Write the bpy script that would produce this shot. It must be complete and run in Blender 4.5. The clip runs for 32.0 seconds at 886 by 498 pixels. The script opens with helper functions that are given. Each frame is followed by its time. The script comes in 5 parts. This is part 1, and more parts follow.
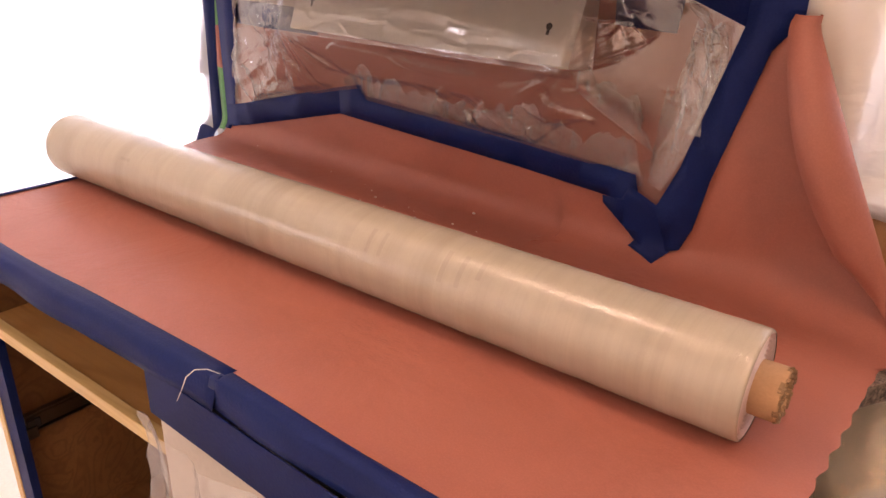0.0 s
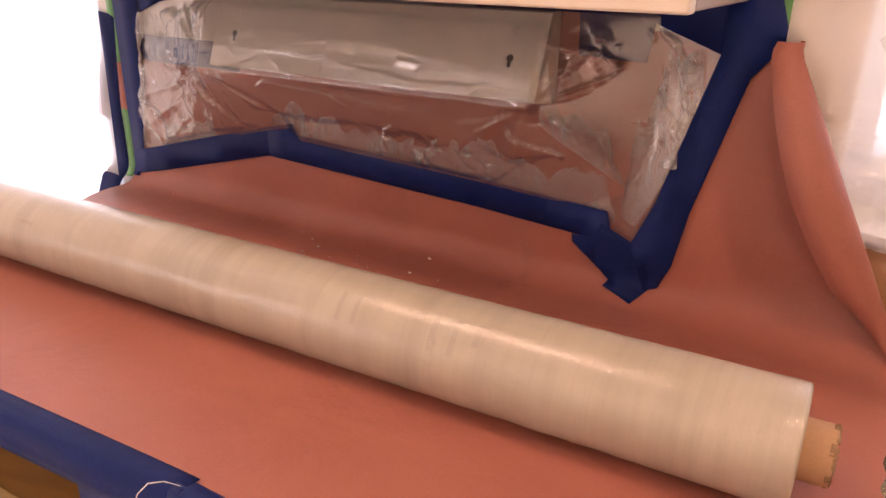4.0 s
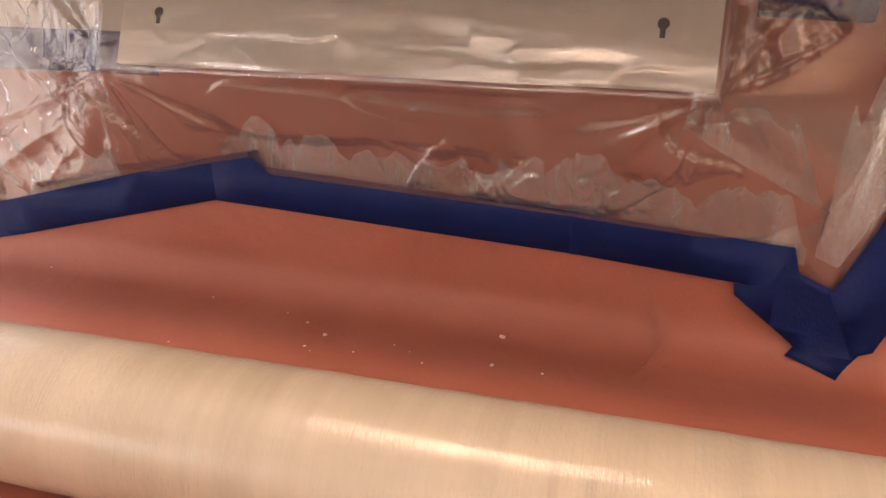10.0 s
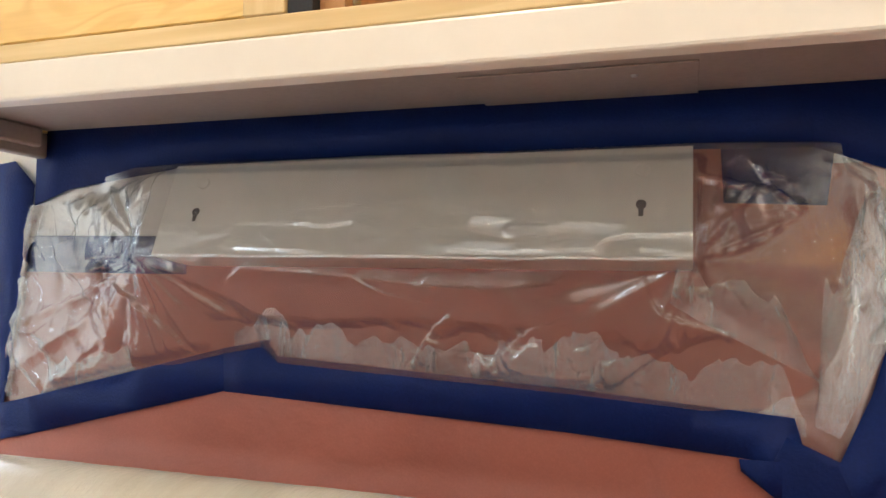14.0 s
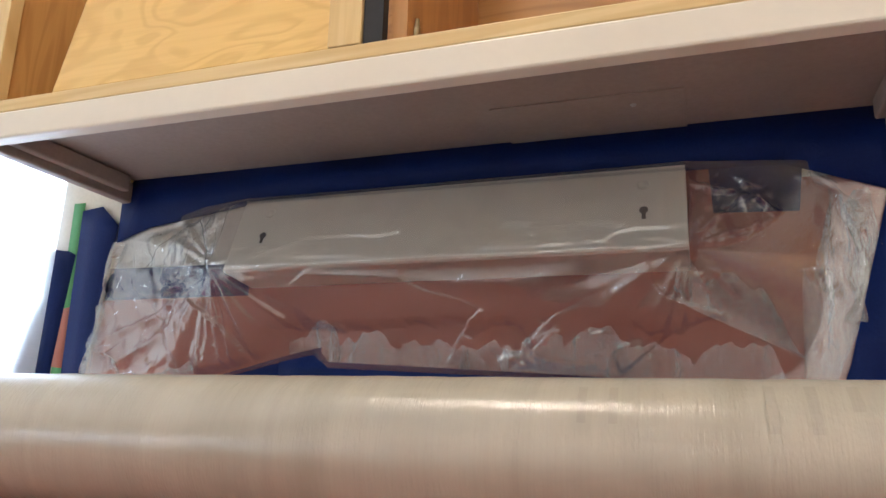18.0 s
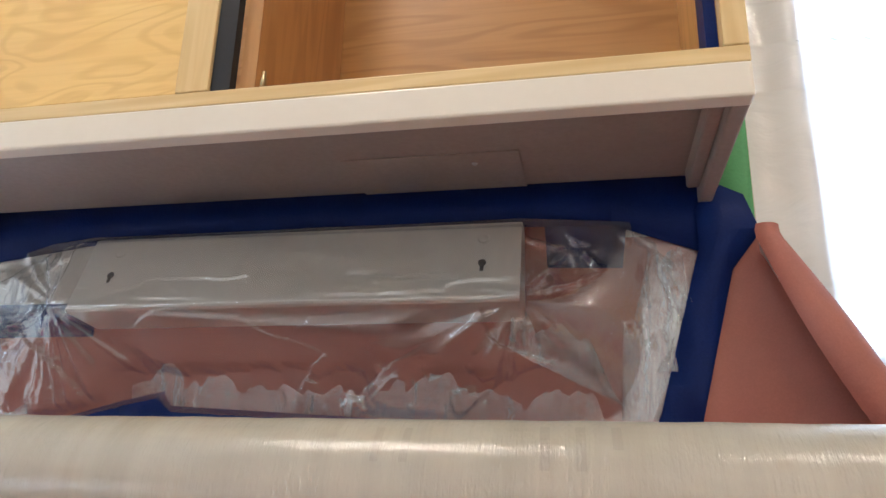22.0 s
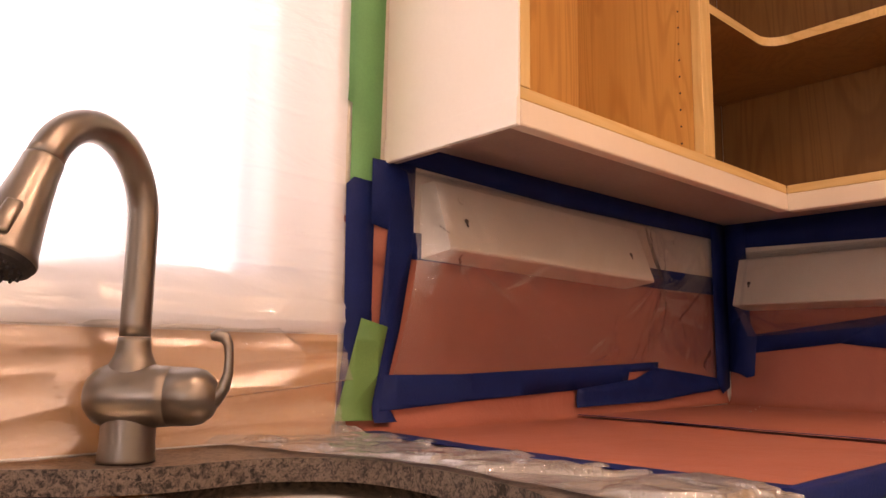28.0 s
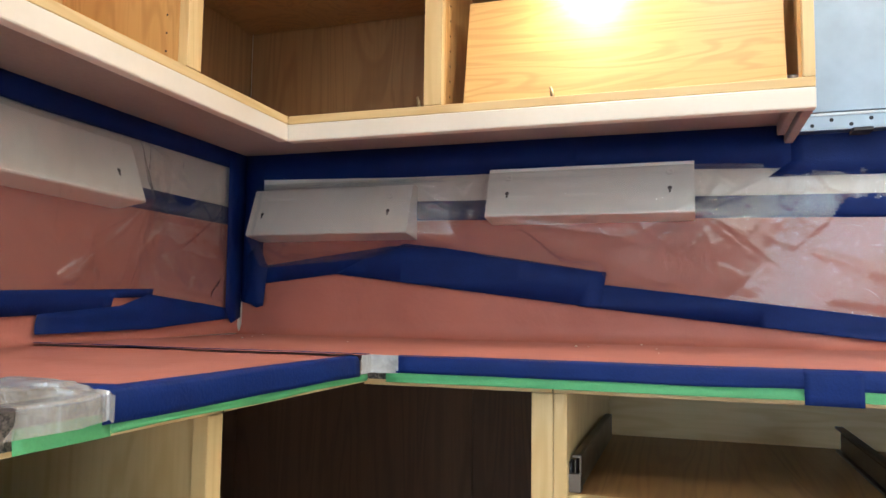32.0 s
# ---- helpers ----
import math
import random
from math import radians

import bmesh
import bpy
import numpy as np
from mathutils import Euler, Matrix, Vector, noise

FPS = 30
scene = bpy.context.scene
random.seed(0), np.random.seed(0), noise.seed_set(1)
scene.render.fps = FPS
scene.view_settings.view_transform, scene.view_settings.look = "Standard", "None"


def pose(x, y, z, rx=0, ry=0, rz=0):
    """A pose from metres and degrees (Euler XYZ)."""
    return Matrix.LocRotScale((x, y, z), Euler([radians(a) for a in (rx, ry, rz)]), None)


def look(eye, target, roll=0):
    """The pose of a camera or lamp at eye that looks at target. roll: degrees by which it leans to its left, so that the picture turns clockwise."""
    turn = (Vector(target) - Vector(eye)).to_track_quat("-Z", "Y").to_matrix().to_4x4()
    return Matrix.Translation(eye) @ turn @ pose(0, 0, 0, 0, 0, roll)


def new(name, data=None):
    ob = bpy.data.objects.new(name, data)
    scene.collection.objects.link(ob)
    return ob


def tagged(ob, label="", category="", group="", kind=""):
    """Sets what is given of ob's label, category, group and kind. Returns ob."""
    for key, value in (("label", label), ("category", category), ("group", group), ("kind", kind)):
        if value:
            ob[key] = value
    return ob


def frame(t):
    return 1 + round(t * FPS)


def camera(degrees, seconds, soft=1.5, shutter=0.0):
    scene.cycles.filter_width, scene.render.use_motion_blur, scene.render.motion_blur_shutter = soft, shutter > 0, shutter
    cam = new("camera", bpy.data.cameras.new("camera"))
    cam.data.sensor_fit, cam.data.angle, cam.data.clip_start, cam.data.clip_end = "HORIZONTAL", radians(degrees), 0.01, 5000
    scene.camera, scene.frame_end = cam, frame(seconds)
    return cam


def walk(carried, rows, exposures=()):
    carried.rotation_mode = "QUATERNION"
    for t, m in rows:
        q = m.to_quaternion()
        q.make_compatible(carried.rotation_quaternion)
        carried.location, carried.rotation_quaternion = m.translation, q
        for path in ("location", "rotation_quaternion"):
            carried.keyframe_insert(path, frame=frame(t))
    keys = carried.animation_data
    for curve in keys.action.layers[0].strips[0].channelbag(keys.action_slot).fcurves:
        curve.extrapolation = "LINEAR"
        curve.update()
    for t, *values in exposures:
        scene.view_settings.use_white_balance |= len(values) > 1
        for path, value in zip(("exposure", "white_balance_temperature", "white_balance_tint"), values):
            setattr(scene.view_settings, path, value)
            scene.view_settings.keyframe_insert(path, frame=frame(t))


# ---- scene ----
cam = camera(61.9, 32.0)
PATH = [
    (0, (0.18, 0.124, 1.382), (-0.985, 1.541, 0.585), 1.4),
    (0.5, (0.205, 0.141, 1.394), (-0.955, 1.566, 0.604), 1.3),
    (1, (0.22, 0.159, 1.397), (-0.924, 1.599, 0.612), 1.4),
    (1.5, (0.175, 0.173, 1.385), (-0.946, 1.642, 0.62), 1.6),
    (2, (0.118, 0.164, 1.383), (-0.97, 1.669, 0.64), 1.4),
    (2.5, (0.089, 0.147, 1.374), (-0.956, 1.683, 0.632), 1.4),
    (4.5, (-0.026, 0.157, 1.383), (-0.973, 1.762, 0.658), 0.9),
    (5, (-0.122, 0.15, 1.385), (-1.066, 1.765, 0.679), 0.8),
    (5.5, (-0.184, 0.153, 1.378), (-1.113, 1.784, 0.688), 1.0),
    (6, (-0.195, 0.167, 1.375), (-1.136, 1.792, 0.686), 0.9),
    (6.5, (-0.19, 0.176, 1.365), (-1.139, 1.796, 0.678), 0.8),
    (7, (-0.226, 0.183, 1.367), (-1.168, 1.805, 0.673), 0.8),
    (7.5, (-0.296, 0.207, 1.367), (-1.167, 1.87, 0.677), 1.0),
    (8, (-0.322, 0.256, 1.355), (-1.032, 1.994, 0.664), 1.0),
    (8.5, (-0.321, 0.293, 1.342), (-0.94, 2.064, 0.65), 0.9),
    (9, (-0.353, 0.336, 1.316), (-0.944, 2.114, 0.617), 0.7),
    (9.5, (-0.387, 0.371, 1.29), (-0.955, 2.161, 0.601), 0.8),
    (10, (-0.4, 0.391, 1.285), (-0.977, 2.182, 0.605), 0.5),
    (10.5, (-0.413, 0.4, 1.265), (-0.992, 2.202, 0.62), 0.5),
    (11, (-0.451, 0.392, 1.242), (-1.005, 2.215, 0.635), 0.8),
    (11.5, (-0.455, 0.376, 1.175), (-1.041, 2.208, 0.624), 1.0),
    (12, (-0.443, 0.372, 1.127), (-1.024, 2.21, 0.593), 1.1),
    (12.5, (-0.428, 0.367, 1.147), (-1.033, 2.237, 0.68), 1.0),
    (13, (-0.412, 0.364, 1.16), (-1.042, 2.248, 0.933), 0.9),
    (13.5, (-0.398, 0.36, 1.182), (-1.035, 2.256, 1.132), 1.0),
    (14, (-0.378, 0.337, 1.171), (-1.014, 2.231, 1.262), 1.0),
    (14.5, (-0.365, 0.298, 1.162), (-1.015, 2.178, 1.37), 1.1),
    (15, (-0.356, 0.251, 1.145), (-1.018, 2.119, 1.415), 1.2),
    (17.5, (-0.355, 0.192, 1.035), (-1.014, 2.022, 1.503), 1.7),
    (18, (-0.364, 0.217, 0.996), (-1.02, 2.049, 1.459), 1.6),
    (18.5, (-0.38, 0.24, 0.969), (-1.042, 2.068, 1.437), 1.7),
    (19, (-0.385, 0.238, 0.973), (-1.027, 2.054, 1.511), 1.9),
    (19.5, (-0.389, 0.24, 0.978), (-0.987, 2.046, 1.595), 1.7),
    (20, (-0.375, 0.235, 0.982), (-0.936, 2.03, 1.663), 1.7),
    (20.5, (-0.361, 0.232, 0.984), (-0.879, 2.033, 1.682), 1.7),
    (21, (-0.35, 0.232, 0.979), (-0.829, 2.047, 1.67), 1.6),
    (21.5, (-0.326, 0.226, 0.977), (-0.778, 2.061, 1.632), 1.6),
    (22, (-0.289, 0.207, 0.988), (-0.682, 2.074, 1.586), 1.4),
    (22.5, (-0.235, 0.182, 1.017), (-0.538, 2.078, 1.574), 1.0),
    (23, (-0.181, 0.172, 1.031), (-0.378, 2.097, 1.538), 0.8),
    (23.5, (-0.129, 0.187, 1.02), (-0.207, 2.135, 1.465), 0.8),
    (24, (-0.067, 0.199, 1.02), (0.013, 2.166, 1.375), 0.7),
    (24.5, (0.04, 0.215, 1.031), (0.291, 2.178, 1.318), 1.0),
    (25, (0.115, 0.233, 1.03), (0.568, 2.163, 1.292), 0.8),
    (25.5, (0.168, 0.24, 1.031), (0.8, 2.12, 1.291), 1.0),
    (26, (0.215, 0.272, 1.031), (1.022, 2.084, 1.291), 0.9),
    (26.5, (0.248, 0.286, 1.036), (1.22, 2.015, 1.297), 0.8),
    (28.5, (0.366, 0.197, 1.022), (1.779, 1.583, 1.306), 0.7),
    (29, (0.408, 0.179, 1.011), (1.902, 1.479, 1.285), 0.6),
    (29.5, (0.43, 0.158, 1.004), (2.006, 1.359, 1.27), 0.5),
    (30, (0.449, 0.131, 0.986), (2.111, 1.216, 1.231), 0.5),
    (30.5, (0.467, 0.114, 0.981), (2.208, 1.073, 1.195), 0.5),
    (31, (0.482, 0.095, 0.984), (2.29, 0.93, 1.169), 0.6),
    (31.5, (0.495, 0.076, 0.986), (2.353, 0.797, 1.157), 0.7),
    (32, (0.508, 0.066, 0.985), (2.402, 0.687, 1.15), 0.8),
]
EXPOSURES = [(0, 0.0, 7300, 39), (5, 0.0, 7450, 43), (8, 0.22, 7400, 38), (9, 0.25, 7400, 37), (11, 0.45, 6700, 19), (12, 0.42, 6350, 9), (13, 0.50, 6150, 9), (15, 0.14, 5400, 8), (19, 0.0, 5450, 11), (22, -0.02, 5250, 9), (23, -0.25, 5400, 0), (24, -0.99, 5750, 4), (25, -1.6, 6800, 21), (25.6, -1.6, 6850, 20), (26, -1.38, 7000, 20),
             (28.5, 0.15, 8200, 46), (29.5, 0.36, 8150, 47), (30, 0.52, 8000, 46), (30.5, 0.6, 6800, 26), (31, 0.62, 5500, 5), (32, 0.58, 4950, 3)]
walk(cam, [(t, look(eye, target, roll)) for t, eye, target, roll in PATH], EXPOSURES)

# ---- world, lamps ----
world = bpy.data.worlds.new("sky")
scene.world = world
world.use_nodes = True
sky = world.node_tree.nodes.new("ShaderNodeTexSky")
sky.sky_type, sky.sun_disc, sky.sun_elevation, sky.sun_rotation = "NISHITA", False, radians(40), radians(200)
world.node_tree.links.new(sky.outputs[0], world.node_tree.nodes["Background"].inputs[0])
world.node_tree.nodes["Background"].inputs[1].default_value = 0.1


def area_lamp(name, m, sx, sy, watts, colour, shape="RECTANGLE"):
    data = bpy.data.lights.new(name, "AREA")
    data.shape, data.size, data.size_y, data.energy, data.color = shape, sx, sy, watts, colour
    ob = new(name, data)
    ob.matrix_basis = m
    return ob


WARM = (1.0, 0.76, 0.52)
DAY = (0.85, 0.94, 1.0)
LAMPS = [(-0.75, 0.44, 6.5), (0.55, 0.36, 5), (1.25, -0.1, 8), (-1.0, -2.7, 13), (0.42, -0.9, 4.5), (1.0, -2.7, 19)]
for lx, ly, watts in LAMPS:
    area_lamp("ceiling_lamp_light", pose(lx, ly, 2.405), 0.13, 0.13, watts, WARM, "DISK")
area_lamp("window_light", pose(0.46, 1.36, 1.62, -90, 0, 0), 0.88, 0.95, 8.5, DAY)
area_lamp("garden_window_light", pose(-3.06, -2.0, 1.3, 0, -90, 0), 0.5, 0.8, 11, DAY)
area_lamp("patio_light", pose(-2.25, 1.42, 1.25, -90, 0, 0), 1.5, 2.1, 85, DAY)

# ---- materials ----
def nodes_of(name):
    m = bpy.data.materials.new(name)
    m.use_nodes = True
    t = m.node_tree
    return m, t.nodes, t.links, t.nodes["Principled BSDF"]


def coords(n, l, scale):
    tc = n.new("ShaderNodeTexCoord")
    mp = n.new("ShaderNodeMapping")
    mp.inputs["Scale"].default_value = scale
    l.new(tc.outputs["Object"], mp.inputs["Vector"])
    return mp.outputs[0]


def noise_tex(n, l, vec, scale, detail=4.0, rough=0.55, warp=0.0):
    t = n.new("ShaderNodeTexNoise")
    t.inputs["Scale"].default_value, t.inputs["Detail"].default_value = scale, detail
    t.inputs["Roughness"].default_value, t.inputs["Distortion"].default_value = rough, warp
    l.new(vec, t.inputs["Vector"])
    return t.outputs["Fac"]


def ramp(n, l, fac, stops):
    r = n.new("ShaderNodeValToRGB")
    els = r.color_ramp.elements
    while len(els) < len(stops):
        els.new(0.5)
    for e, (p, c) in zip(els, stops):
        e.position, e.color = p, (*c, 1)
    l.new(fac, r.inputs[0])
    return r.outputs[0]


def mixc(n, l, fac, a, b, mode="MIX"):
    m = n.new("ShaderNodeMix")
    m.data_type, m.blend_type = "RGBA", mode
    for sock, v in ((m.inputs[0], fac), (m.inputs[6], a), (m.inputs[7], b)):
        if hasattr(v, "links"):
            l.new(v, sock)
        else:
            sock.default_value = v if isinstance(v, float) else (*v, 1)
    return m.outputs[2]


def bump(n, l, height, strength, distance=0.002, normal=None):
    b = n.new("ShaderNodeBump")
    b.inputs["Strength"].default_value, b.inputs["Distance"].default_value = strength, distance
    l.new(height, b.inputs["Height"])
    if normal is not None:
        l.new(normal, b.inputs["Normal"])
    return b.outputs[0]


def surface(name, c1, c2, rough=0.6, big=4.0, fine=120.0, relief=0.15, metal=0.0, stretch=(1, 1, 1), spec=0.5, speck=0.45):
    """Two-scale colour variation with fine relief."""
    m, n, l, p = nodes_of(name)
    v = coords(n, l, stretch)
    a, b = noise_tex(n, l, v, big), noise_tex(n, l, v, fine, 3.0)
    col = ramp(n, l, a, [(0.3, c1), (0.7, c2)])
    dark = tuple(x * 0.86 for x in c1)
    col = mixc(n, l, ramp(n, l, b, [(0.35, (0, 0, 0)), (0.75, (speck,) * 3)]), col, dark)
    l.new(col, p.inputs["Base Color"])
    p.inputs["Roughness"].default_value, p.inputs["Metallic"].default_value = rough, metal
    p.inputs["Specular IOR Level"].default_value = spec
    h = n.new("ShaderNodeMath")
    h.operation = "ADD"
    l.new(a, h.inputs[0]), l.new(b, h.inputs[1])
    l.new(bump(n, l, h.outputs[0], relief), p.inputs["Normal"])
    return m


def wood(name, c1, c2, c3, along=0, rough=0.45, figure=1.0, slow=1.6):
    """Grain that runs along one axis, with cathedral figure; c1 pale, c2 mid, c3 dark lines. slow: how fast it changes along the grain."""
    m, n, l, p = nodes_of(name)
    sc = [14.0, 14.0, 14.0]
    sc[along] = slow
    v = coords(n, l, sc)
    swirl = noise_tex(n, l, v, 0.55 * figure, 2.0, 0.5, 1.2)
    wave = n.new("ShaderNodeMath")
    wave.operation = "SINE"
    mul = n.new("ShaderNodeMath")
    mul.operation = "MULTIPLY"
    mul.inputs[1].default_value = 55.0
    l.new(swirl, mul.inputs[0]), l.new(mul.outputs[0], wave.inputs[0])
    rng = n.new("ShaderNodeMapRange")
    rng.inputs["From Min"].default_value = -1.0
    l.new(wave.outputs[0], rng.inputs["Value"])
    sf = [160.0, 160.0, 160.0]
    sf[along] = 5.0
    pores = noise_tex(n, l, coords(n, l, sf), 1.0, 3.0)
    base = ramp(n, l, noise_tex(n, l, v, 0.5, 3.0), [(0.3, c1), (0.7, c2)])
    lines = mixc(n, l, ramp(n, l, rng.outputs[0], [(0.45, (0, 0, 0)), (1.0, (0.5, 0.5, 0.5))]), base, c3)
    col = mixc(n, l, ramp(n, l, pores, [(0.45, (0, 0, 0)), (0.8, (0.4, 0.4, 0.4))]), lines, c3)
    l.new(col, p.inputs["Base Color"])
    p.inputs["Roughness"].default_value = rough
    l.new(bump(n, l, pores, 0.12, 0.001), p.inputs["Normal"])
    return m


def paper_mat(name, c1, c2):
    m, n, l, p = nodes_of(name)
    v = coords(n, l, (1, 1, 1))
    big, fibre = noise_tex(n, l, v, 5.0, 5.0, 0.6, 0.5), noise_tex(n, l, v, 420.0, 2.0)
    crease = n.new("ShaderNodeTexVoronoi")
    crease.feature = "DISTANCE_TO_EDGE"
    crease.inputs["Scale"].default_value = 5.5
    l.new(coords(n, l, (1.0, 1.6, 1.0)), crease.inputs["Vector"])
    col = ramp(n, l, big, [(0.3, c1), (0.72, c2)])
    col = mixc(n, l, ramp(n, l, fibre, [(0.4, (0, 0, 0)), (0.8, (0.3, 0.3, 0.3))]), col, tuple(x * 1.25 for x in c2))
    l.new(col, p.inputs["Base Color"])
    p.inputs["Roughness"].default_value, p.inputs["Specular IOR Level"].default_value = 0.5, 0.45
    cr = ramp(n, l, crease.outputs["Distance"], [(0.0, (0, 0, 0)), (0.04, (1, 1, 1))])
    n1 = bump(n, l, cr, 0.05, 0.002)
    n2 = bump(n, l, big, 0.5, 0.013, n1)
    l.new(bump(n, l, fibre, 0.08, 0.0006, n2), p.inputs["Normal"])
    return m


def film_mat(name, haze, gloss_rough, crinkle=1.0, gloss=0.5, low=0.1, streaks=0.0, tint=0.88):
    """Thin clear plastic film: mostly see-through, with a milky veil that gathers in soft pulls, and gloss on every fold."""
    m, n, l, p = nodes_of(name)
    n.remove(p)
    out = n["Material Output"]
    v = coords(n, l, (1, 1, 1))
    cloud = noise_tex(n, l, v, 11.0, 4.0, 0.6, 1.5)
    fine = noise_tex(n, l, v, 95.0, 4.0, 0.6, 1.6)
    nb = bump(n, l, fine, 0.35 * crinkle, 0.004, bump(n, l, cloud, 0.25 * crinkle, 0.012))
    clear = n.new("ShaderNodeBsdfTransparent")
    clear.inputs[0].default_value = (tint, tint, tint * 0.99, 1)
    veil = n.new("ShaderNodeBsdfDiffuse")
    veil.inputs[0].default_value = (0.85, 0.85, 0.85, 1)
    shine = n.new("ShaderNodeBsdfGlossy")
    shine.inputs["Roughness"].default_value = gloss_rough
    l.new(nb, shine.inputs["Normal"])
    face = n.new("ShaderNodeLayerWeight")
    face.inputs["Blend"].default_value = 0.5
    l.new(nb, face.inputs["Normal"])
    power = n.new("ShaderNodeMath")
    power.operation = "POWER"
    power.inputs[1].default_value = 3.0
    l.new(face.outputs["Facing"], power.inputs[0])
    shiny = n.new("ShaderNodeMapRange")
    shiny.inputs["To Min"].default_value, shiny.inputs["To Max"].default_value = low, gloss
    l.new(power.outputs[0], shiny.inputs["Value"])
    total = ramp(n, l, cloud, [(0.35, (haze * 0.55,) * 3), (0.7, (haze * 1.5,) * 3)])
    if streaks:
        pull = noise_tex(n, l, coords(n, l, (60.0, 60.0, 7.0)), 1.0, 3.0, 0.5, 0.6)
        total = mixc(n, l, 1.0, total, ramp(n, l, pull, [(0.52, (0, 0, 0)), (0.78, (streaks,) * 3)]), "ADD")
        pleats = noise_tex(n, l, coords(n, l, (210.0, 210.0, 55.0)), 1.0, 4.0, 0.65, 1.4)
        total = mixc(n, l, 1.0, total, ramp(n, l, pleats, [(0.5, (0, 0, 0)), (0.62, (0.45 * streaks,) * 3)]), "ADD")
        nb = bump(n, l, pleats, 0.75 * streaks, 0.006, nb)
        l.new(nb, shine.inputs["Normal"])
    mx = n.new("ShaderNodeMixShader")
    l.new(total, mx.inputs[0])
    l.new(clear.outputs[0], mx.inputs[1]), l.new(veil.outputs[0], mx.inputs[2])
    mx2 = n.new("ShaderNodeMixShader")
    l.new(shiny.outputs[0], mx2.inputs[0]), l.new(mx.outputs[0], mx2.inputs[1]), l.new(shine.outputs[0], mx2.inputs[2])
    l.new(mx2.outputs[0], out.inputs[0])
    return m


def sheet_mat(name, milky, rough):
    """Frosted drop sheet: blurred view through, lit from behind."""
    m, n, l, p = nodes_of(name)
    n.remove(p)
    out = n["Material Output"]
    v = coords(n, l, (1, 1, 2.2))
    a = noise_tex(n, l, v, 6.0, 4.0, 0.55, 1.2)
    nb = bump(n, l, a, 0.4, 0.02)
    see = n.new("ShaderNodeBsdfRefraction")
    see.inputs["IOR"].default_value, see.inputs["Roughness"].default_value = 1.22, rough
    thru = n.new("ShaderNodeBsdfTranslucent")
    thru.inputs[0].default_value = (0.8, 0.8, 0.8, 1)
    veil = n.new("ShaderNodeBsdfDiffuse")
    veil.inputs[0].default_value = (0.8, 0.8, 0.8, 1)
    shine = n.new("ShaderNodeBsdfGlossy")
    shine.inputs["Roughness"].default_value = 0.28
    for s in (thru, veil, shine):
        l.new(nb, s.inputs["Normal"])
    m1, m2, m3 = (n.new("ShaderNodeMixShader") for _ in range(3))
    m1.inputs[0].default_value = 0.5
    l.new(thru.outputs[0], m1.inputs[1]), l.new(veil.outputs[0], m1.inputs[2])
    m2.inputs[0].default_value = milky
    l.new(see.outputs[0], m2.inputs[1]), l.new(m1.outputs[0], m2.inputs[2])
    m3.inputs[0].default_value = 0.14
    l.new(m2.outputs[0], m3.inputs[1]), l.new(shine.outputs[0], m3.inputs[2])
    l.new(m3.outputs[0], out.inputs[0])
    return m


def granite_mat():
    m, n, l, p = nodes_of("granite")
    v = coords(n, l, (1, 1, 1))
    a, b = noise_tex(n, l, v, 240.0, 3.0, 0.7), noise_tex(n, l, v, 95.0, 4.0, 0.7, 0.6)
    grain = n.new("ShaderNodeTexVoronoi")
    grain.inputs["Scale"].default_value = 330.0
    l.new(v, grain.inputs["Vector"])
    col = ramp(n, l, b, [(0.38, (0.014, 0.013, 0.012)), (0.47, (0.10, 0.082, 0.07)), (0.56, (0.22, 0.18, 0.15)), (0.64, (0.055, 0.048, 0.043))])
    col = mixc(n, l, ramp(n, l, grain.outputs["Color"], [(0.55, (0, 0, 0)), (0.9, (0.5, 0.5, 0.5))]), col, (0.30, 0.255, 0.22))
    col = mixc(n, l, ramp(n, l, a, [(0.36, (0.95, 0.95, 0.95)), (0.45, (0, 0, 0))]), col, (0.012, 0.011, 0.011))
    l.new(col, p.inputs["Base Color"])
    p.inputs["Roughness"].default_value = 0.3
    l.new(bump(n, l, a, 0.1, 0.0005), p.inputs["Normal"])
    return m


def brushed_mat(name, colour, rough, stretch, strength=0.15):
    m, n, l, p = nodes_of(name)
    a = noise_tex(n, l, coords(n, l, stretch), 1.0, 3.0)
    b = noise_tex(n, l, coords(n, l, (1, 1, 1)), 14.0, 3.0)
    l.new(ramp(n, l, b, [(0.3, tuple(c * 0.85 for c in colour)), (0.7, colour)]), p.inputs["Base Color"])
    p.inputs["Metallic"].default_value = 1.0
    rr = n.new("ShaderNodeMapRange")
    rr.inputs["To Min"].default_value, rr.inputs["To Max"].default_value = rough * 0.8, rough * 1.3
    l.new(a, rr.inputs["Value"]), l.new(rr.outputs[0], p.inputs["Roughness"])
    l.new(bump(n, l, a, strength, 0.0005), p.inputs["Normal"])
    return m


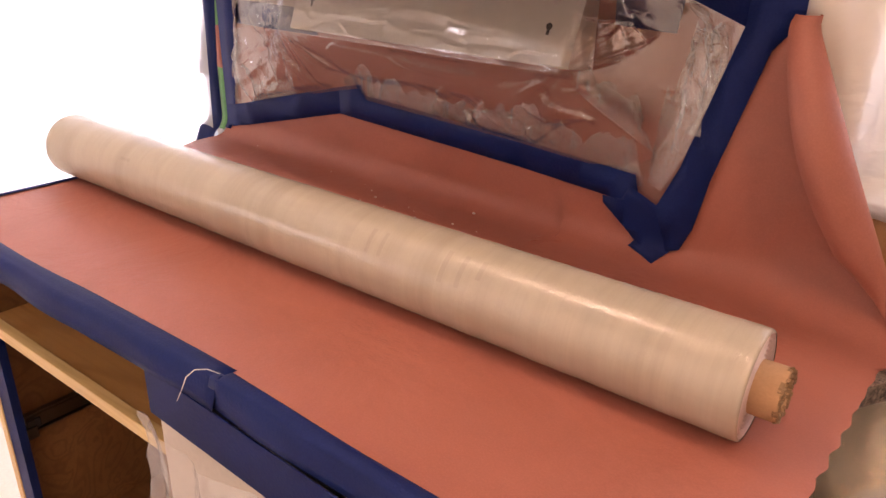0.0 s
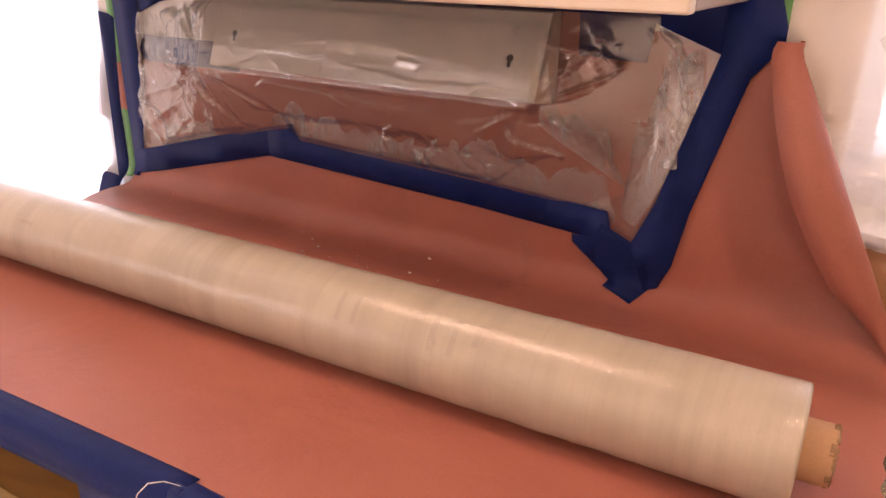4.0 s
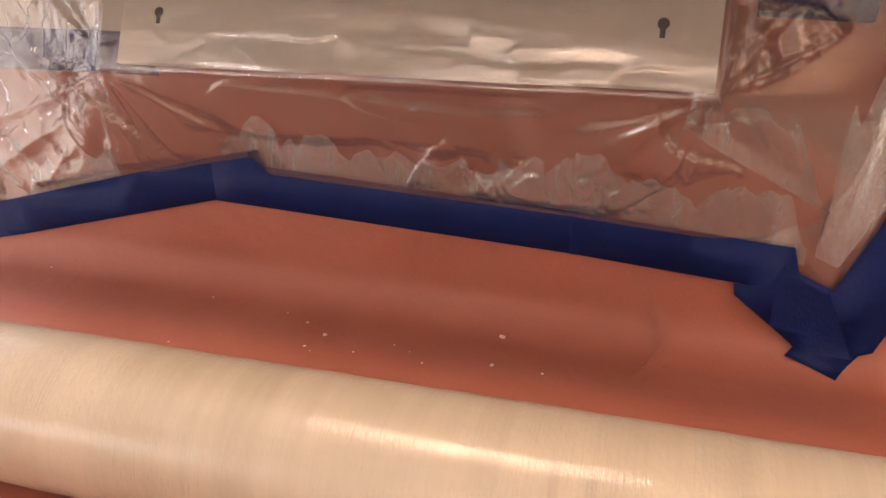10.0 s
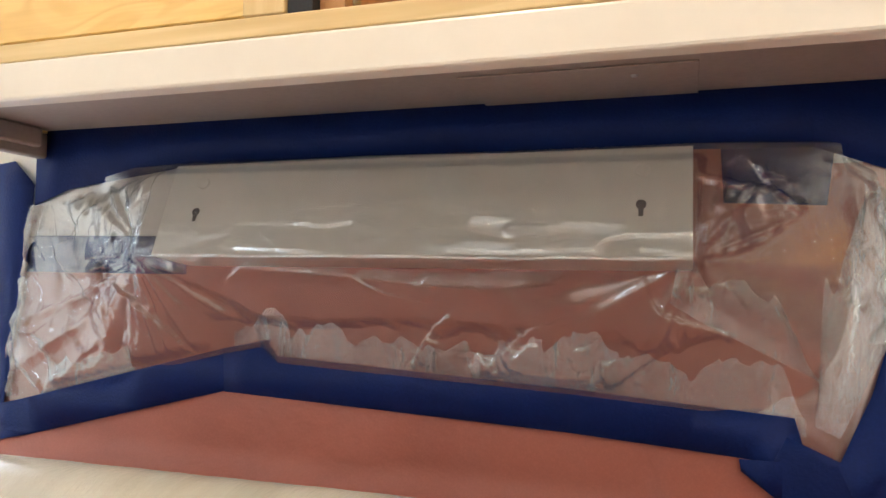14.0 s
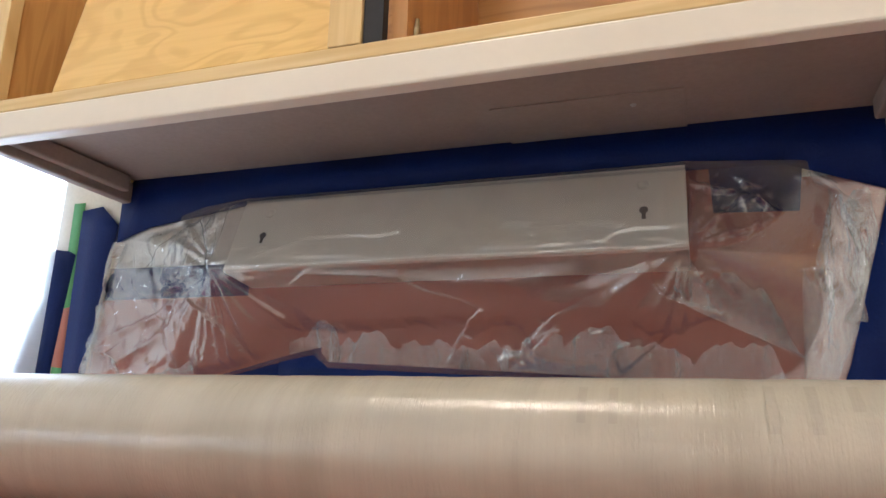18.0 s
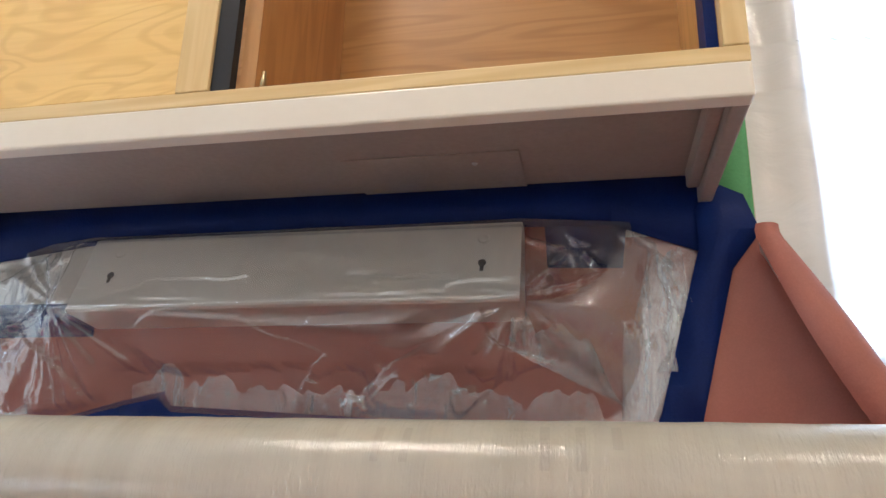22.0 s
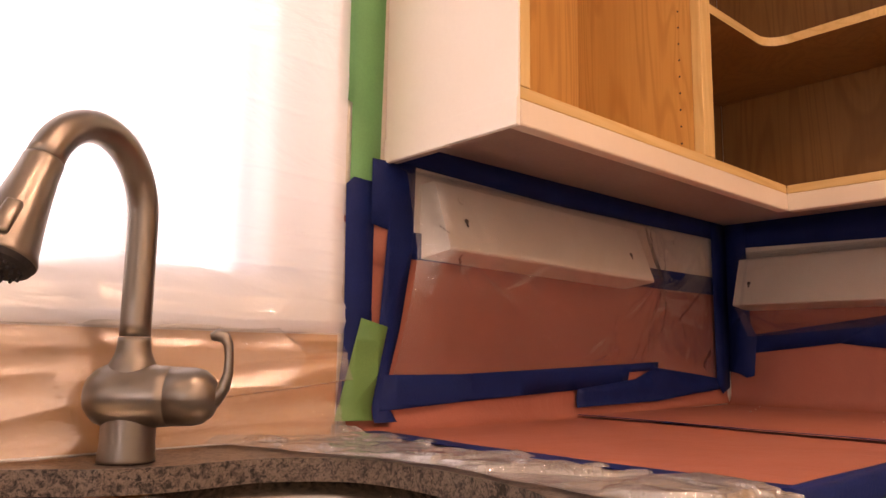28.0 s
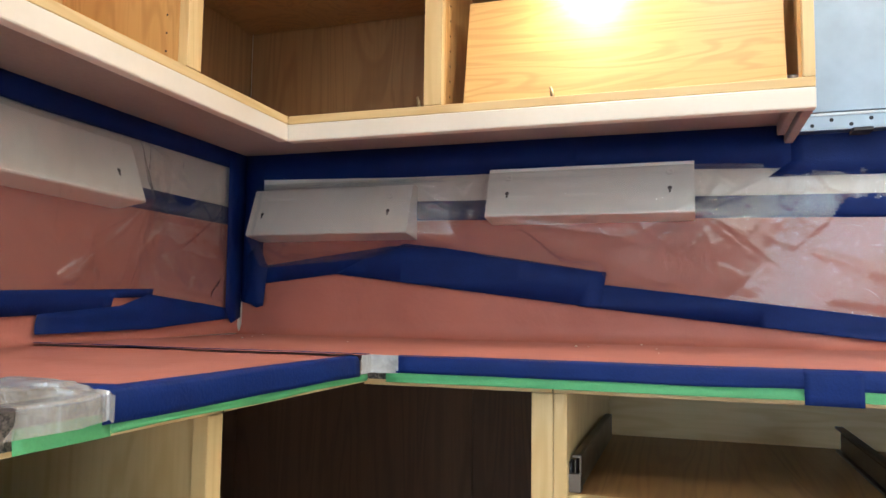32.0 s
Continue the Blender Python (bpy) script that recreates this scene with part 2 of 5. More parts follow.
def roll_mat(name, k=1.0):
    m, n, l, p = nodes_of(name)
    v = coords(n, l, (1, 1, 1))
    rings = noise_tex(n, l, coords(n, l, (520.0, 14.0, 14.0)), 1.0, 3.0)
    bands = noise_tex(n, l, coords(n, l, (9.0, 0.6, 0.6)), 1.0, 5.0, 0.65)
    cloud = noise_tex(n, l, coords(n, l, (5.0, 14.0, 14.0)), 1.0, 4.0, 0.6, 0.6)
    col = ramp(n, l, bands, [(0.3, (0.36, 0.325, 0.255)), (0.5, (0.46, 0.415, 0.33)), (0.7, (0.40, 0.36, 0.285))])
    col = mixc(n, l, ramp(n, l, cloud, [(0.45, (0, 0, 0)), (0.7, (0.45, 0.45, 0.45))]), col, (0.36, 0.335, 0.275))
    col = mixc(n, l, ramp(n, l, rings, [(0.45, (0, 0, 0)), (0.8, (0.12, 0.12, 0.12))]), col, (0.30, 0.27, 0.225))
    l.new(mixc(n, l, 1.0 - k, col, (0.16, 0.15, 0.13)), p.inputs["Base Color"])
    p.inputs["Roughness"].default_value = 0.22
    p.inputs["Specular IOR Level"].default_value = 0.8
    wr = noise_tex(n, l, v, 9.0, 3.0, 0.5, 0.5)
    tiny = noise_tex(n, l, coords(n, l, (420.0, 150.0, 150.0)), 1.0, 2.0, 0.5)
    nb = bump(n, l, rings, 0.3, 0.0012, bump(n, l, wr, 0.06, 0.006))
    l.new(bump(n, l, tiny, 0.4, 0.0011, nb), p.inputs["Normal"])
    return m


def glow_mat(name, colour, strength):
    m, n, l, p = nodes_of(name)
    n.remove(p)
    e = n.new("ShaderNodeEmission")
    e.inputs[0].default_value, e.inputs[1].default_value = (*colour, 1), strength
    l.new(e.outputs[0], n["Material Output"].inputs[0])
    return m


PAPER = paper_mat("rosin_paper", (0.355, 0.122, 0.085), (0.42, 0.152, 0.107))
BLUE = surface("blue_tape", (0.0060, 0.0160, 0.095), (0.0080, 0.0225, 0.13), 0.52, 14, 300, 0.3, spec=0.14)
GREEN = surface("green_tape", (0.10, 0.33, 0.12), (0.125, 0.39, 0.145), 0.55, 9, 300, 0.2)
LIME = surface("lime_tape", (0.105, 0.265, 0.08), (0.13, 0.31, 0.095), 0.55, 9, 300, 0.2)
WALL = surface("wall_paint", (0.70, 0.66, 0.58), (0.75, 0.71, 0.63), 0.8, 3, 220, 0.12)
CEIL = surface("ceiling_paint", (0.78, 0.76, 0.72), (0.82, 0.80, 0.77), 0.85, 3, 160, 0.12)
BOXPAINT = surface("cream_enamel", (0.85, 0.82, 0.73), (0.88, 0.85, 0.77), 0.35, 6, 160, 0.04, speck=0.12)
PRIMER = surface("primer_paint", (0.71, 0.645, 0.53), (0.75, 0.685, 0.57), 0.33, 4, 90, 0.05, speck=0.12)
# darker copy of the primer: the shade under the cabinets is in the colour
UNDER = surface("shaded_primer", (0.34, 0.285, 0.245), (0.41, 0.345, 0.30), 0.5, 5, 140, 0.1)
MAPLE = wood("maple", (0.72, 0.55, 0.27), (0.66, 0.47, 0.20), (0.56, 0.37, 0.14), 0, 0.4)
MAPLE_Y = wood("maple_cross", (0.72, 0.55, 0.27), (0.66, 0.47, 0.20), (0.56, 0.37, 0.14), 1, 0.4)
MAPLE_Z = wood("maple_upright", (0.72, 0.55, 0.27), (0.66, 0.47, 0.20), (0.56, 0.37, 0.14), 2, 0.4)
PLY = wood("birch_plywood", (0.76, 0.53, 0.18), (0.70, 0.45, 0.13), (0.57, 0.34, 0.085), 0, 0.4, 1.0, 6.5)
PLY_Y = wood("birch_plywood_cross", (0.70, 0.44, 0.14), (0.64, 0.37, 0.11), (0.50, 0.26, 0.07), 1, 0.4, 1.6)
INSIDE = wood("cabinet_lining", (0.52, 0.285, 0.095), (0.45, 0.23, 0.07), (0.33, 0.155, 0.045), 0, 0.42, 1.0)
# near-black copy of the lining wood: shade inside open base cabinets is painted in
SHADEWOOD = wood("shaded_lining", (0.15, 0.075, 0.035), (0.11, 0.055, 0.028), (0.07, 0.035, 0.018), 2, 0.5, 1.0)
# lining wood again, darkened in the colour for shade inside the open drawer cabinet
BASEIN = wood("shaded_base_lining", (0.27, 0.135, 0.055), (0.22, 0.105, 0.042), (0.15, 0.07, 0.03), 0, 0.45, 1.0)
KRAFT = surface("kraft_board", (0.56, 0.30, 0.115), (0.63, 0.35, 0.14), 0.55, 4, 160, 0.2)
INSIDE_Z = wood("cabinet_lining_upright", (0.50, 0.265, 0.09), (0.42, 0.21, 0.07), (0.30, 0.14, 0.045), 2, 0.42, 1.0)
# brown corner lining, with the shade of the corner bay mixed into the colour
CORNER = wood("shaded_corner_lining", (0.31, 0.165, 0.06), (0.26, 0.13, 0.045), (0.18, 0.085, 0.03), 2, 0.42, 1.0)
ORANGE = wood("orange_plywood", (0.66, 0.39, 0.13), (0.58, 0.32, 0.095), (0.45, 0.23, 0.06), 2, 0.4, 1.4)
GRANITE = granite_mat()
STEEL = brushed_mat("sink_steel", (0.62, 0.58, 0.52), 0.22, (40.0, 300.0, 40.0))
NICKEL = brushed_mat("brushed_nickel", (0.31, 0.28, 0.245), 0.31, (500.0, 500.0, 40.0), 0.0)
ZINC = brushed_mat("zinc_steel", (0.55, 0.56, 0.56), 0.35, (30.0, 30.0, 300.0))
BRASS = brushed_mat("dull_brass", (0.40, 0.31, 0.17), 0.35, (30.0, 30.0, 30.0))
DARKMETAL = brushed_mat("tarnished_steel", (0.20, 0.175, 0.15), 0.35, (30.0, 30.0, 30.0))
DARKRUBBER = surface("dark_rubber", (0.02, 0.02, 0.022), (0.03, 0.03, 0.032), 0.6)
# near-black colour stands for shade in slots, drilled holes and the toe recess
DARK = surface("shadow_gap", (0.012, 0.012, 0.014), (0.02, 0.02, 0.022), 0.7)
FILM = film_mat("clear_film", 0.075, 0.11, 0.35, 0.55, 0.22, 0.0, 0.82)
FILM2 = film_mat("clear_film_soft", 0.065, 0.13, 0.7, 0.5, 0.16)
FILM3 = film_mat("gathered_film", 0.05, 0.24, 0.4, 0.8, 0.36, 0.65, 0.93)
HEM = film_mat("doubled_film", 0.16, 0.16, 0.7, 0.55, 0.24, 0.1)
MILKFILM = film_mat("milky_film", 0.28, 0.12, 0.8, 0.8, 0.42, 0.18)
FLAP = film_mat("thin_flap", 0.05, 0.3, 0.3, 0.3, 0.04, 0.0, 0.95)
SATIN = film_mat("satin_sheet", 0.07, 0.22, 0.4, 0.65, 0.27, 0.0, 0.93)
WHITEFILM = film_mat("white_film", 0.4, 0.3, 1.0, 0.5, 0.12)
SHEET = sheet_mat("frosted_sheet", 0.5, 0.62)
ROLL = roll_mat("wound_film")
CARD = surface("cardboard", (0.42, 0.25, 0.13), (0.5, 0.31, 0.17), 0.8, 20, 300, 0.3)
CARDEDGE = surface("frayed_cardboard", (0.24, 0.15, 0.08), (0.34, 0.22, 0.12), 0.9, 60, 400, 0.8)
FILMEND = surface("film_edge", (0.55, 0.42, 0.40), (0.68, 0.58, 0.54), 0.35, 60, 300, 0.2)
FRAMEW = surface("window_paint", (0.62, 0.62, 0.60), (0.68, 0.68, 0.66), 0.5)
FLOOR = surface("floor_covering", (0.62, 0.52, 0.44), (0.68, 0.58, 0.5), 0.7, 3, 120)
WHITEPL = surface("white_plastic", (0.66, 0.60, 0.52), (0.70, 0.64, 0.56), 0.35)
OUTSIDE = glow_mat("daylight_outside", (0.80, 0.91, 1.0), 0.74)
LAMPGLOW = glow_mat("lamp_glow", (1.0, 0.78, 0.5), 12.0)
GREYMETAL = brushed_mat("hood_steel", (0.38, 0.43, 0.48), 0.34, (300.0, 20.0, 20.0))
DUST = surface("plaster_crumb", (0.75, 0.72, 0.66), (0.8, 0.77, 0.7), 0.9)
INK = roll_mat("faded_print", 0.86)

# ---- building helpers ----
def thing(name, at, label, category, group="", kind=""):
    ob = new(name)
    ob.empty_display_size = 0.05
    ob.matrix_basis = Matrix.Translation(at)
    return tagged(ob, label, category, group, kind)


def part(name, bm, material, parent=None, label="", smooth=False, shadow=True, **tags):
    me = bpy.data.meshes.new(name)
    bmesh.ops.recalc_face_normals(bm, faces=bm.faces)
    bm.to_mesh(me)
    bm.free()
    for f in me.polygons:
        f.use_smooth = smooth
    me.materials.append(material)
    ob = new(name, me)
    ob.visible_shadow = shadow
    if parent is not None:
        ob.parent = parent
        if parent.type == "EMPTY":
            ob.matrix_parent_inverse = parent.matrix_basis.inverted()
    return tagged(ob, label, **tags)


def add_box(bm, x0, x1, y0, y1, z0, z1, bevel=0.0, rot=None):
    r = bmesh.ops.create_cube(bm, size=1.0)
    vs = r["verts"]
    for v in vs:
        v.co = Vector(((x0 + x1) / 2 + v.co.x * (x1 - x0), (y0 + y1) / 2 + v.co.y * (y1 - y0), (z0 + z1) / 2 + v.co.z * (z1 - z0)))
    if bevel:
        es = list({e for v in vs for e in v.link_edges})
        made = bmesh.ops.bevel(bm, geom=es, offset=bevel, segments=2, affect="EDGES", profile=0.5)
        vs = list({v for v in made["verts"]} | {v for v in vs if v.is_valid})
    if rot is not None:
        bmesh.ops.transform(bm, matrix=rot, verts=[v for v in vs if v.is_valid])
    return bm


def block(*a, **k):
    return add_box(bmesh.new(), *a, **k)


def wbox(wall, u0, u1, v0, v1, z0, z1, bevel=0.0015):
    """A box by its stretch u along a wall, its distance v from the wall, and its height."""
    if wall == "n":
        return block(u0, u1, NY - v1, NY - v0, z0, z1, bevel=bevel)
    return block(EX - v1, EX - v0, u0, u1, z0, z1, bevel=bevel)


def lathe(bm, profile, m, seg=32, close=False):
    """Turn (radius, height) pairs about the z of m."""
    rings = []
    for r, z in profile:
        rings.append([bm.verts.new(m @ Vector((r * math.cos(2 * math.pi * i / seg), r * math.sin(2 * math.pi * i / seg), z))) for i in range(seg)])
    for a, b in zip(rings, rings[1:]):
        for i in range(seg):
            bm.faces.new((a[i], a[(i + 1) % seg], b[(i + 1) % seg], b[i]))
    if close:
        bm.faces.new(rings[0][::-1])
        bm.faces.new(rings[-1])
    return bm


def tube(bm, pts, radii, seg=20, caps=True):
    """A round tube along points, each with its radius."""
    pts = [Vector(p) for p in pts]
    up = None
    rings = []
    for i, p in enumerate(pts):
        d = (pts[min(i + 1, len(pts) - 1)] - pts[max(i - 1, 0)]).normalized()
        if up is None:
            up = d.orthogonal().normalized()
        up = (up - d * up.dot(d)).normalized()
        side = d.cross(up)
        r = radii[i] if hasattr(radii, "__len__") else radii
        rings.append([bm.verts.new(p + up * (r * math.cos(2 * math.pi * k / seg)) + side * (r * math.sin(2 * math.pi * k / seg))) for k in range(seg)])
    for a, b in zip(rings, rings[1:]):
        for k in range(seg):
            bm.faces.new((a[k], a[(k + 1) % seg], b[(k + 1) % seg], b[k]))
    if caps:
        bm.faces.new(rings[0][::-1])
        bm.faces.new(rings[-1])
    return bm


def grid(fn, nu, nv):
    """A sheet fn(u, v) over the unit square."""
    bm = bmesh.new()
    vs = [[bm.verts.new(fn(i / nu, j / nv)) for i in range(nu + 1)] for j in range(nv + 1)]
    uv = bm.loops.layers.uv.new("uv")
    for j in range(nv):
        for i in range(nu):
            f = bm.faces.new((vs[j][i], vs[j][i + 1], vs[j + 1][i + 1], vs[j + 1][i]))
            for lp, (a, b) in zip(f.loops, ((i, j), (i + 1, j), (i + 1, j + 1), (i, j + 1))):
                lp[uv].uv = (a / nu, b / nv)
    return bm


def ridge(x, y, z):
    return 1.0 - abs(noise.noise(Vector((x, y, z)))) * 2.0


# ---- plan ----
NY, EX, CT = 1.152, 2.158, 0.912      # north wall, east wall, counter top
CF, CE = 0.508, 1.512                 # front of the north counter, front of the east counter
UB, UF = 1.335, 0.861                 # lower edge and front of the wall cabinets
COVE = 0.045


def hugging(z):
    """How far the paper stands off the wall where it rounds into the counter."""
    h = z - CT
    return COVE - math.sqrt(max(0.0, COVE ** 2 - (COVE - h) ** 2)) if h < COVE else 0.0


def on_wall(wall, u, z, off):
    v = off + hugging(z)
    return Vector((u, NY - v, z)) if wall == "n" else Vector((EX - v, u, z))


def strip(wall, outline, off, material, label, name="masking_tape", group="masking tape on the walls", thick=0.0004):
    """A piece of tape on a wall, by its outline (u, z); it follows the cove at the counter."""
    bm = bmesh.new()
    bm.faces.new([bm.verts.new((u, 0, z)) for u, z in outline])
    zs = [z for _, z in outline]
    us = [u for u, _ in outline]
    for z in [CT + 0.006 * k for k in range(1, 9)] + [1.0, 1.05, 1.1, 1.2, 1.3, 1.4]:
        if min(zs) < z < max(zs):
            bmesh.ops.bisect_plane(bm, geom=bm.verts[:] + bm.edges[:] + bm.faces[:], plane_co=(0, 0, z), plane_no=(0, 0, 1))
    k = 1
    while min(us) + 0.04 * k < max(us):
        bmesh.ops.bisect_plane(bm, geom=bm.verts[:] + bm.edges[:] + bm.faces[:], plane_co=(min(us) + 0.04 * k, 0, 0), plane_no=(1, 0, 0))
        k += 1
    for v in bm.verts:
        u, z = v.co.x, v.co.z
        w = 0.0005 * noise.noise(Vector((u * 22, z * 22, 3)))
        v.co = on_wall(wall, u, z, (off if off < 0.007 else 0.0058 + (off - 0.0080) * 0.5) + abs(w))
    bm.normal_update()
    bmesh.ops.solidify(bm, geom=bm.faces[:], thickness=thick)
    ob = part(name, bm, material, None, label, smooth=True, category="tape")
    if group:
        tagged(ob, group=group)
    return ob

# ---- setting ----
bm = bmesh.new()
for x0, x1, z0, z1 in ((-1.40, 0.0, 0, 2.44), (0.0, 0.945, 0, 1.075), (0.0, 0.945, 2.1, 2.44), (0.945, EX + 0.12, 0, 2.44), (-3.0, -1.40, 2.12, 2.44), (-3.22, -3.0, 0, 2.44)):
    add_box(bm, x0, x1, NY, NY + 0.14, z0, z1)
part("wall_north", bm, WALL, None, "cream painted kitchen wall with a window opening", kind="structure")
part("wall_east", block(EX, EX + 0.12, -3.2, NY, 0, 2.44), WALL, None, "cream painted kitchen wall behind the cabinets", kind="structure")
part("wall_south", block(-3.22, EX + 0.12, -3.32, -3.2, 0, 2.44), WALL, None, "plain cream painted wall", kind="structure")
bm = bmesh.new()
for y0, y1, z0, z1 in ((-3.2, -2.45, 0, 2.44), (-2.45, -1.55, 1.58, 2.44), (-2.45, -1.55, 0, 1.02), (-1.55, NY, 0, 2.44)):
    add_box(bm, -3.22, -3.1, y0, y1, z0, z1)
part("wall_west", bm, WALL, None, "plain cream painted wall", kind="structure")
part("floor", block(-3.22, EX + 0.12, -3.32, NY + 0.14, -0.1, 0), FLOOR, None, "floor under pale protective covering", kind="structure")
part("ceiling", block(-3.22, EX + 0.12, -3.32, NY + 0.14, 2.44, 2.54), CEIL, None, "white painted ceiling", kind="structure")
part("backdrop", block(-7, 7, 3.0, 3.05, -1.5, 5), OUTSIDE, None, "bright daylight outside the openings", kind="structure")

part("backdrop", block(-5.05, -5.0, -6, 3, -1.5, 5), OUTSIDE, None, "bright daylight outside the garden window", kind="structure")
win2 = tagged(new("window_2"), "small white framed garden window", "window", kind="structure")
win2.matrix_basis = Matrix.Translation((-3.16, -2.0, 1.02))
for y0, y1, z0, z1 in ((-2.45, -2.40, 1.02, 1.58), (-1.60, -1.55, 1.02, 1.58), (-2.40, -1.60, 1.02, 1.06), (-2.40, -1.60, 1.54, 1.58)):
    part("window_frame", block(-3.19, -3.13, y0, y1, z0, z1, bevel=0.004), FRAMEW, win2)

for lx, ly, watts in LAMPS:
    th = thing("ceiling_lamp", (lx, ly, 2.41), "round recessed ceiling lamp with a white trim", "lamp", "recessed ceiling lamps")
    part("trim_ring", lathe(bmesh.new(), [(0.085, 0.03), (0.085, 0.022), (0.066, 0.018), (0.066, 0.03)], Matrix.Translation((lx, ly, 2.41)), 32), CEIL, th, smooth=True)
    part("lens", lathe(bmesh.new(), [(0.001, 0.024), (0.066, 0.026)], Matrix.Translation((lx, ly, 2.41)), 32), LAMPGLOW, th, smooth=True)

# window behind the sheet
win = tagged(new("window_1"), "white painted window with upright bars behind plastic sheeting", "window", kind="structure")
win.matrix_basis = Matrix.Translation((0.43, 1.22, 1.075))
for nm, b in (("window_frame", (-0.0, 0.034)), ("window_frame", (0.889, 0.945))):
    part(nm, block(b[0], b[1], 1.225, 1.285, 1.155, 2.1, bevel=0.002), FRAMEW, win)
part("window_frame", block(0.0, 0.945, 1.225, 1.285, 1.08, 1.15, bevel=0.002), FRAMEW, win)
part("meeting_stile", block(0.411, 0.486, 1.23, 1.28, 1.155, 2.1, bevel=0.003), FRAMEW, win)
for x in (0.215, 0.677):
    part("glazing_bar", block(x, x + 0.02, 1.24, 1.27, 1.155, 2.1, bevel=0.002), FRAMEW, win)
part("window_sill", block(0.03, 0.90, 1.138, 1.225, 1.06, 1.078, bevel=0.004), FRAMEW, win)

# ---- counter ----
def closed_curve(ctrl, n):
    out = []
    k = len(ctrl)
    for i in range(k):
        p0, p1, p2, p3 = (Vector((*ctrl[(i + d) % k], 0)) for d in (-1, 0, 1, 2))
        for j in range(n):
            t = j / n
            out.append(0.5 * (2 * p1 + (p2 - p0) * t + (2 * p0 - 5 * p1 + 4 * p2 - p3) * t * t + (3 * p1 - p0 - 3 * p2 + p3) * t ** 3))
    return [(p.x, p.y) for p in out]


CUT = closed_curve([(.20, .58), (.45, .575), (.70, .58), (.83, .64), (.862, .78), (.85, .93), (.765, 1.003), (.665, 1.008), (.59, 1.03),
                    (.52, 1.08), (.40, 1.108), (.26, 1.095), (.14, 1.04), (.085, .93), (.08, .75), (.11, .63)], 6)


def slab(outline, hole, z0, z1):
    bm = bmesh.new()
    for loop in (outline, hole):
        vs = [bm.verts.new((x, y, z1)) for x, y in loop]
        for a, b in zip(vs, vs[1:] + vs[:1]):
            bm.edges.new((a, b))
    bmesh.ops.triangle_fill(bm, edges=bm.edges[:], use_beauty=True)
    bmesh.ops.recalc_face_normals(bm, faces=bm.faces)
    top = bm.faces[:]
    ext = bmesh.ops.extrude_face_region(bm, geom=top)["geom"]
    for v in ext:
        if isinstance(v, bmesh.types.BMVert):
            v.co.z = z0
    return bm


OUTLINE = [(-1.255, CF), (CE, CF), (CE, -1.3), (EX - 0.002, -1.3), (EX - 0.002, NY - 0.002), (-1.33, NY - 0.002), (-1.325, 1.07), (-1.262, 0.86)]
top = part("countertop", slab(OUTLINE, CUT, CT - 0.028, CT - 0.001), GRANITE, None, "speckled brown-grey granite counter with a curved sink cut-out", category="countertop")

sink = thing("sink", (0.46, 0.84, 0.66), "double-bowl undermount stainless steel kitchen sink", "sink")


def bowl(x0, x1, y0, y1, z0, z1, r):
    bm = bmesh.new()
    rings = []
    for k, (ins, z) in enumerate(((-0.012, z1), (0.0, z1 - 0.003), (0.006, z1 - 0.03), (0.012, z0 + 0.05), (0.03, z0 + 0.015), (0.07, z0), (0.16 * (x1 - x0) + 0.05, z0 - 0.003))):
        ring = []
        a0, a1, b0, b1 = x0 + ins, x1 - ins, y0 + ins, y1 - ins
        rr = max(0.02, r - ins * 0.5)
        for cx, cy, s in ((a1 - rr, b1 - rr, 0), (a0 + rr, b1 - rr, 1), (a0 + rr, b0 + rr, 2), (a1 - rr, b0 + rr, 3)):
            for i in range(9):
                a = math.pi / 2 * (s + i / 8)
                ring.append(bm.verts.new((cx + rr * math.cos(a), cy + rr * math.sin(a), z)))
        rings.append(ring)
    for a, b in zip(rings, rings[1:]):
        for i in range(len(a)):
            bm.faces.new((a[i], a[(i + 1) % len(a)], b[(i + 1) % len(b)], b[i]))
    bm.faces.new(rings[-1])
    return bm


part("bowl", bowl(0.075, 0.583, 0.565, 1.122, 0.68, 0.883, 0.15), STEEL, sink, smooth=True)
part("bowl", bowl(0.607, 0.872, 0.565, 1.03, 0.70, 0.883, 0.11), STEEL, sink, smooth=True)
for cx, cy, cz in ((0.33, 0.84, 0.677), (0.74, 0.8, 0.697)):
    part("drain", lathe(bmesh.new(), [(0.045, 0.004), (0.04, 0.006), (0.033, 0.003), (0.002, 0.001)], Matrix.Translation((cx, cy, cz)), 28), NICKEL, sink, smooth=True)

# ---- faucet ----
fx, fy = 0.628, 1.062
tap = thing("faucet", (fx, fy, CT), "brushed nickel pull-down kitchen faucet with a side lever", "faucet")
T0 = Matrix.Translation((fx, fy, CT))
part("base", lathe(bmesh.new(), [(0.001, 0.0), (0.030, 0.0), (0.030, 0.004), (0.0285, 0.02), (0.0285, 0.045), (0.0278, 0.06), (0.0268, 0.088), (0.0262, 0.098),
                                   (0.0248, 0.104), (0.0222, 0.109), (0.0198, 0.114), (0.0184, 0.120), (0.0176, 0.128), (0.0175, 0.1335), (0.001, 0.1335)], T0, 40), NICKEL, tap, smooth=True)
SD = Vector((-0.83, -0.56, 0)).normalized()
pts = [Vector((fx, fy, CT + 0.1345 + 0.0135 * i)) for i in range(10)]
cz, cr = CT + 0.262, 0.079
for i in range(1, 25):
    a = math.pi - radians(158) * i / 24
    pts.append(Vector((fx, fy, 0)) + SD * (cr + cr * math.cos(a)) + Vector((0, 0, cz + cr * 1.08 * math.sin(a))))
part("spout", tube(bmesh.new(), pts, [0.0165] * 10 + [0.0165 + 0.001 * i / 24 for i in range(24)], 24), NICKEL, tap, smooth=True)
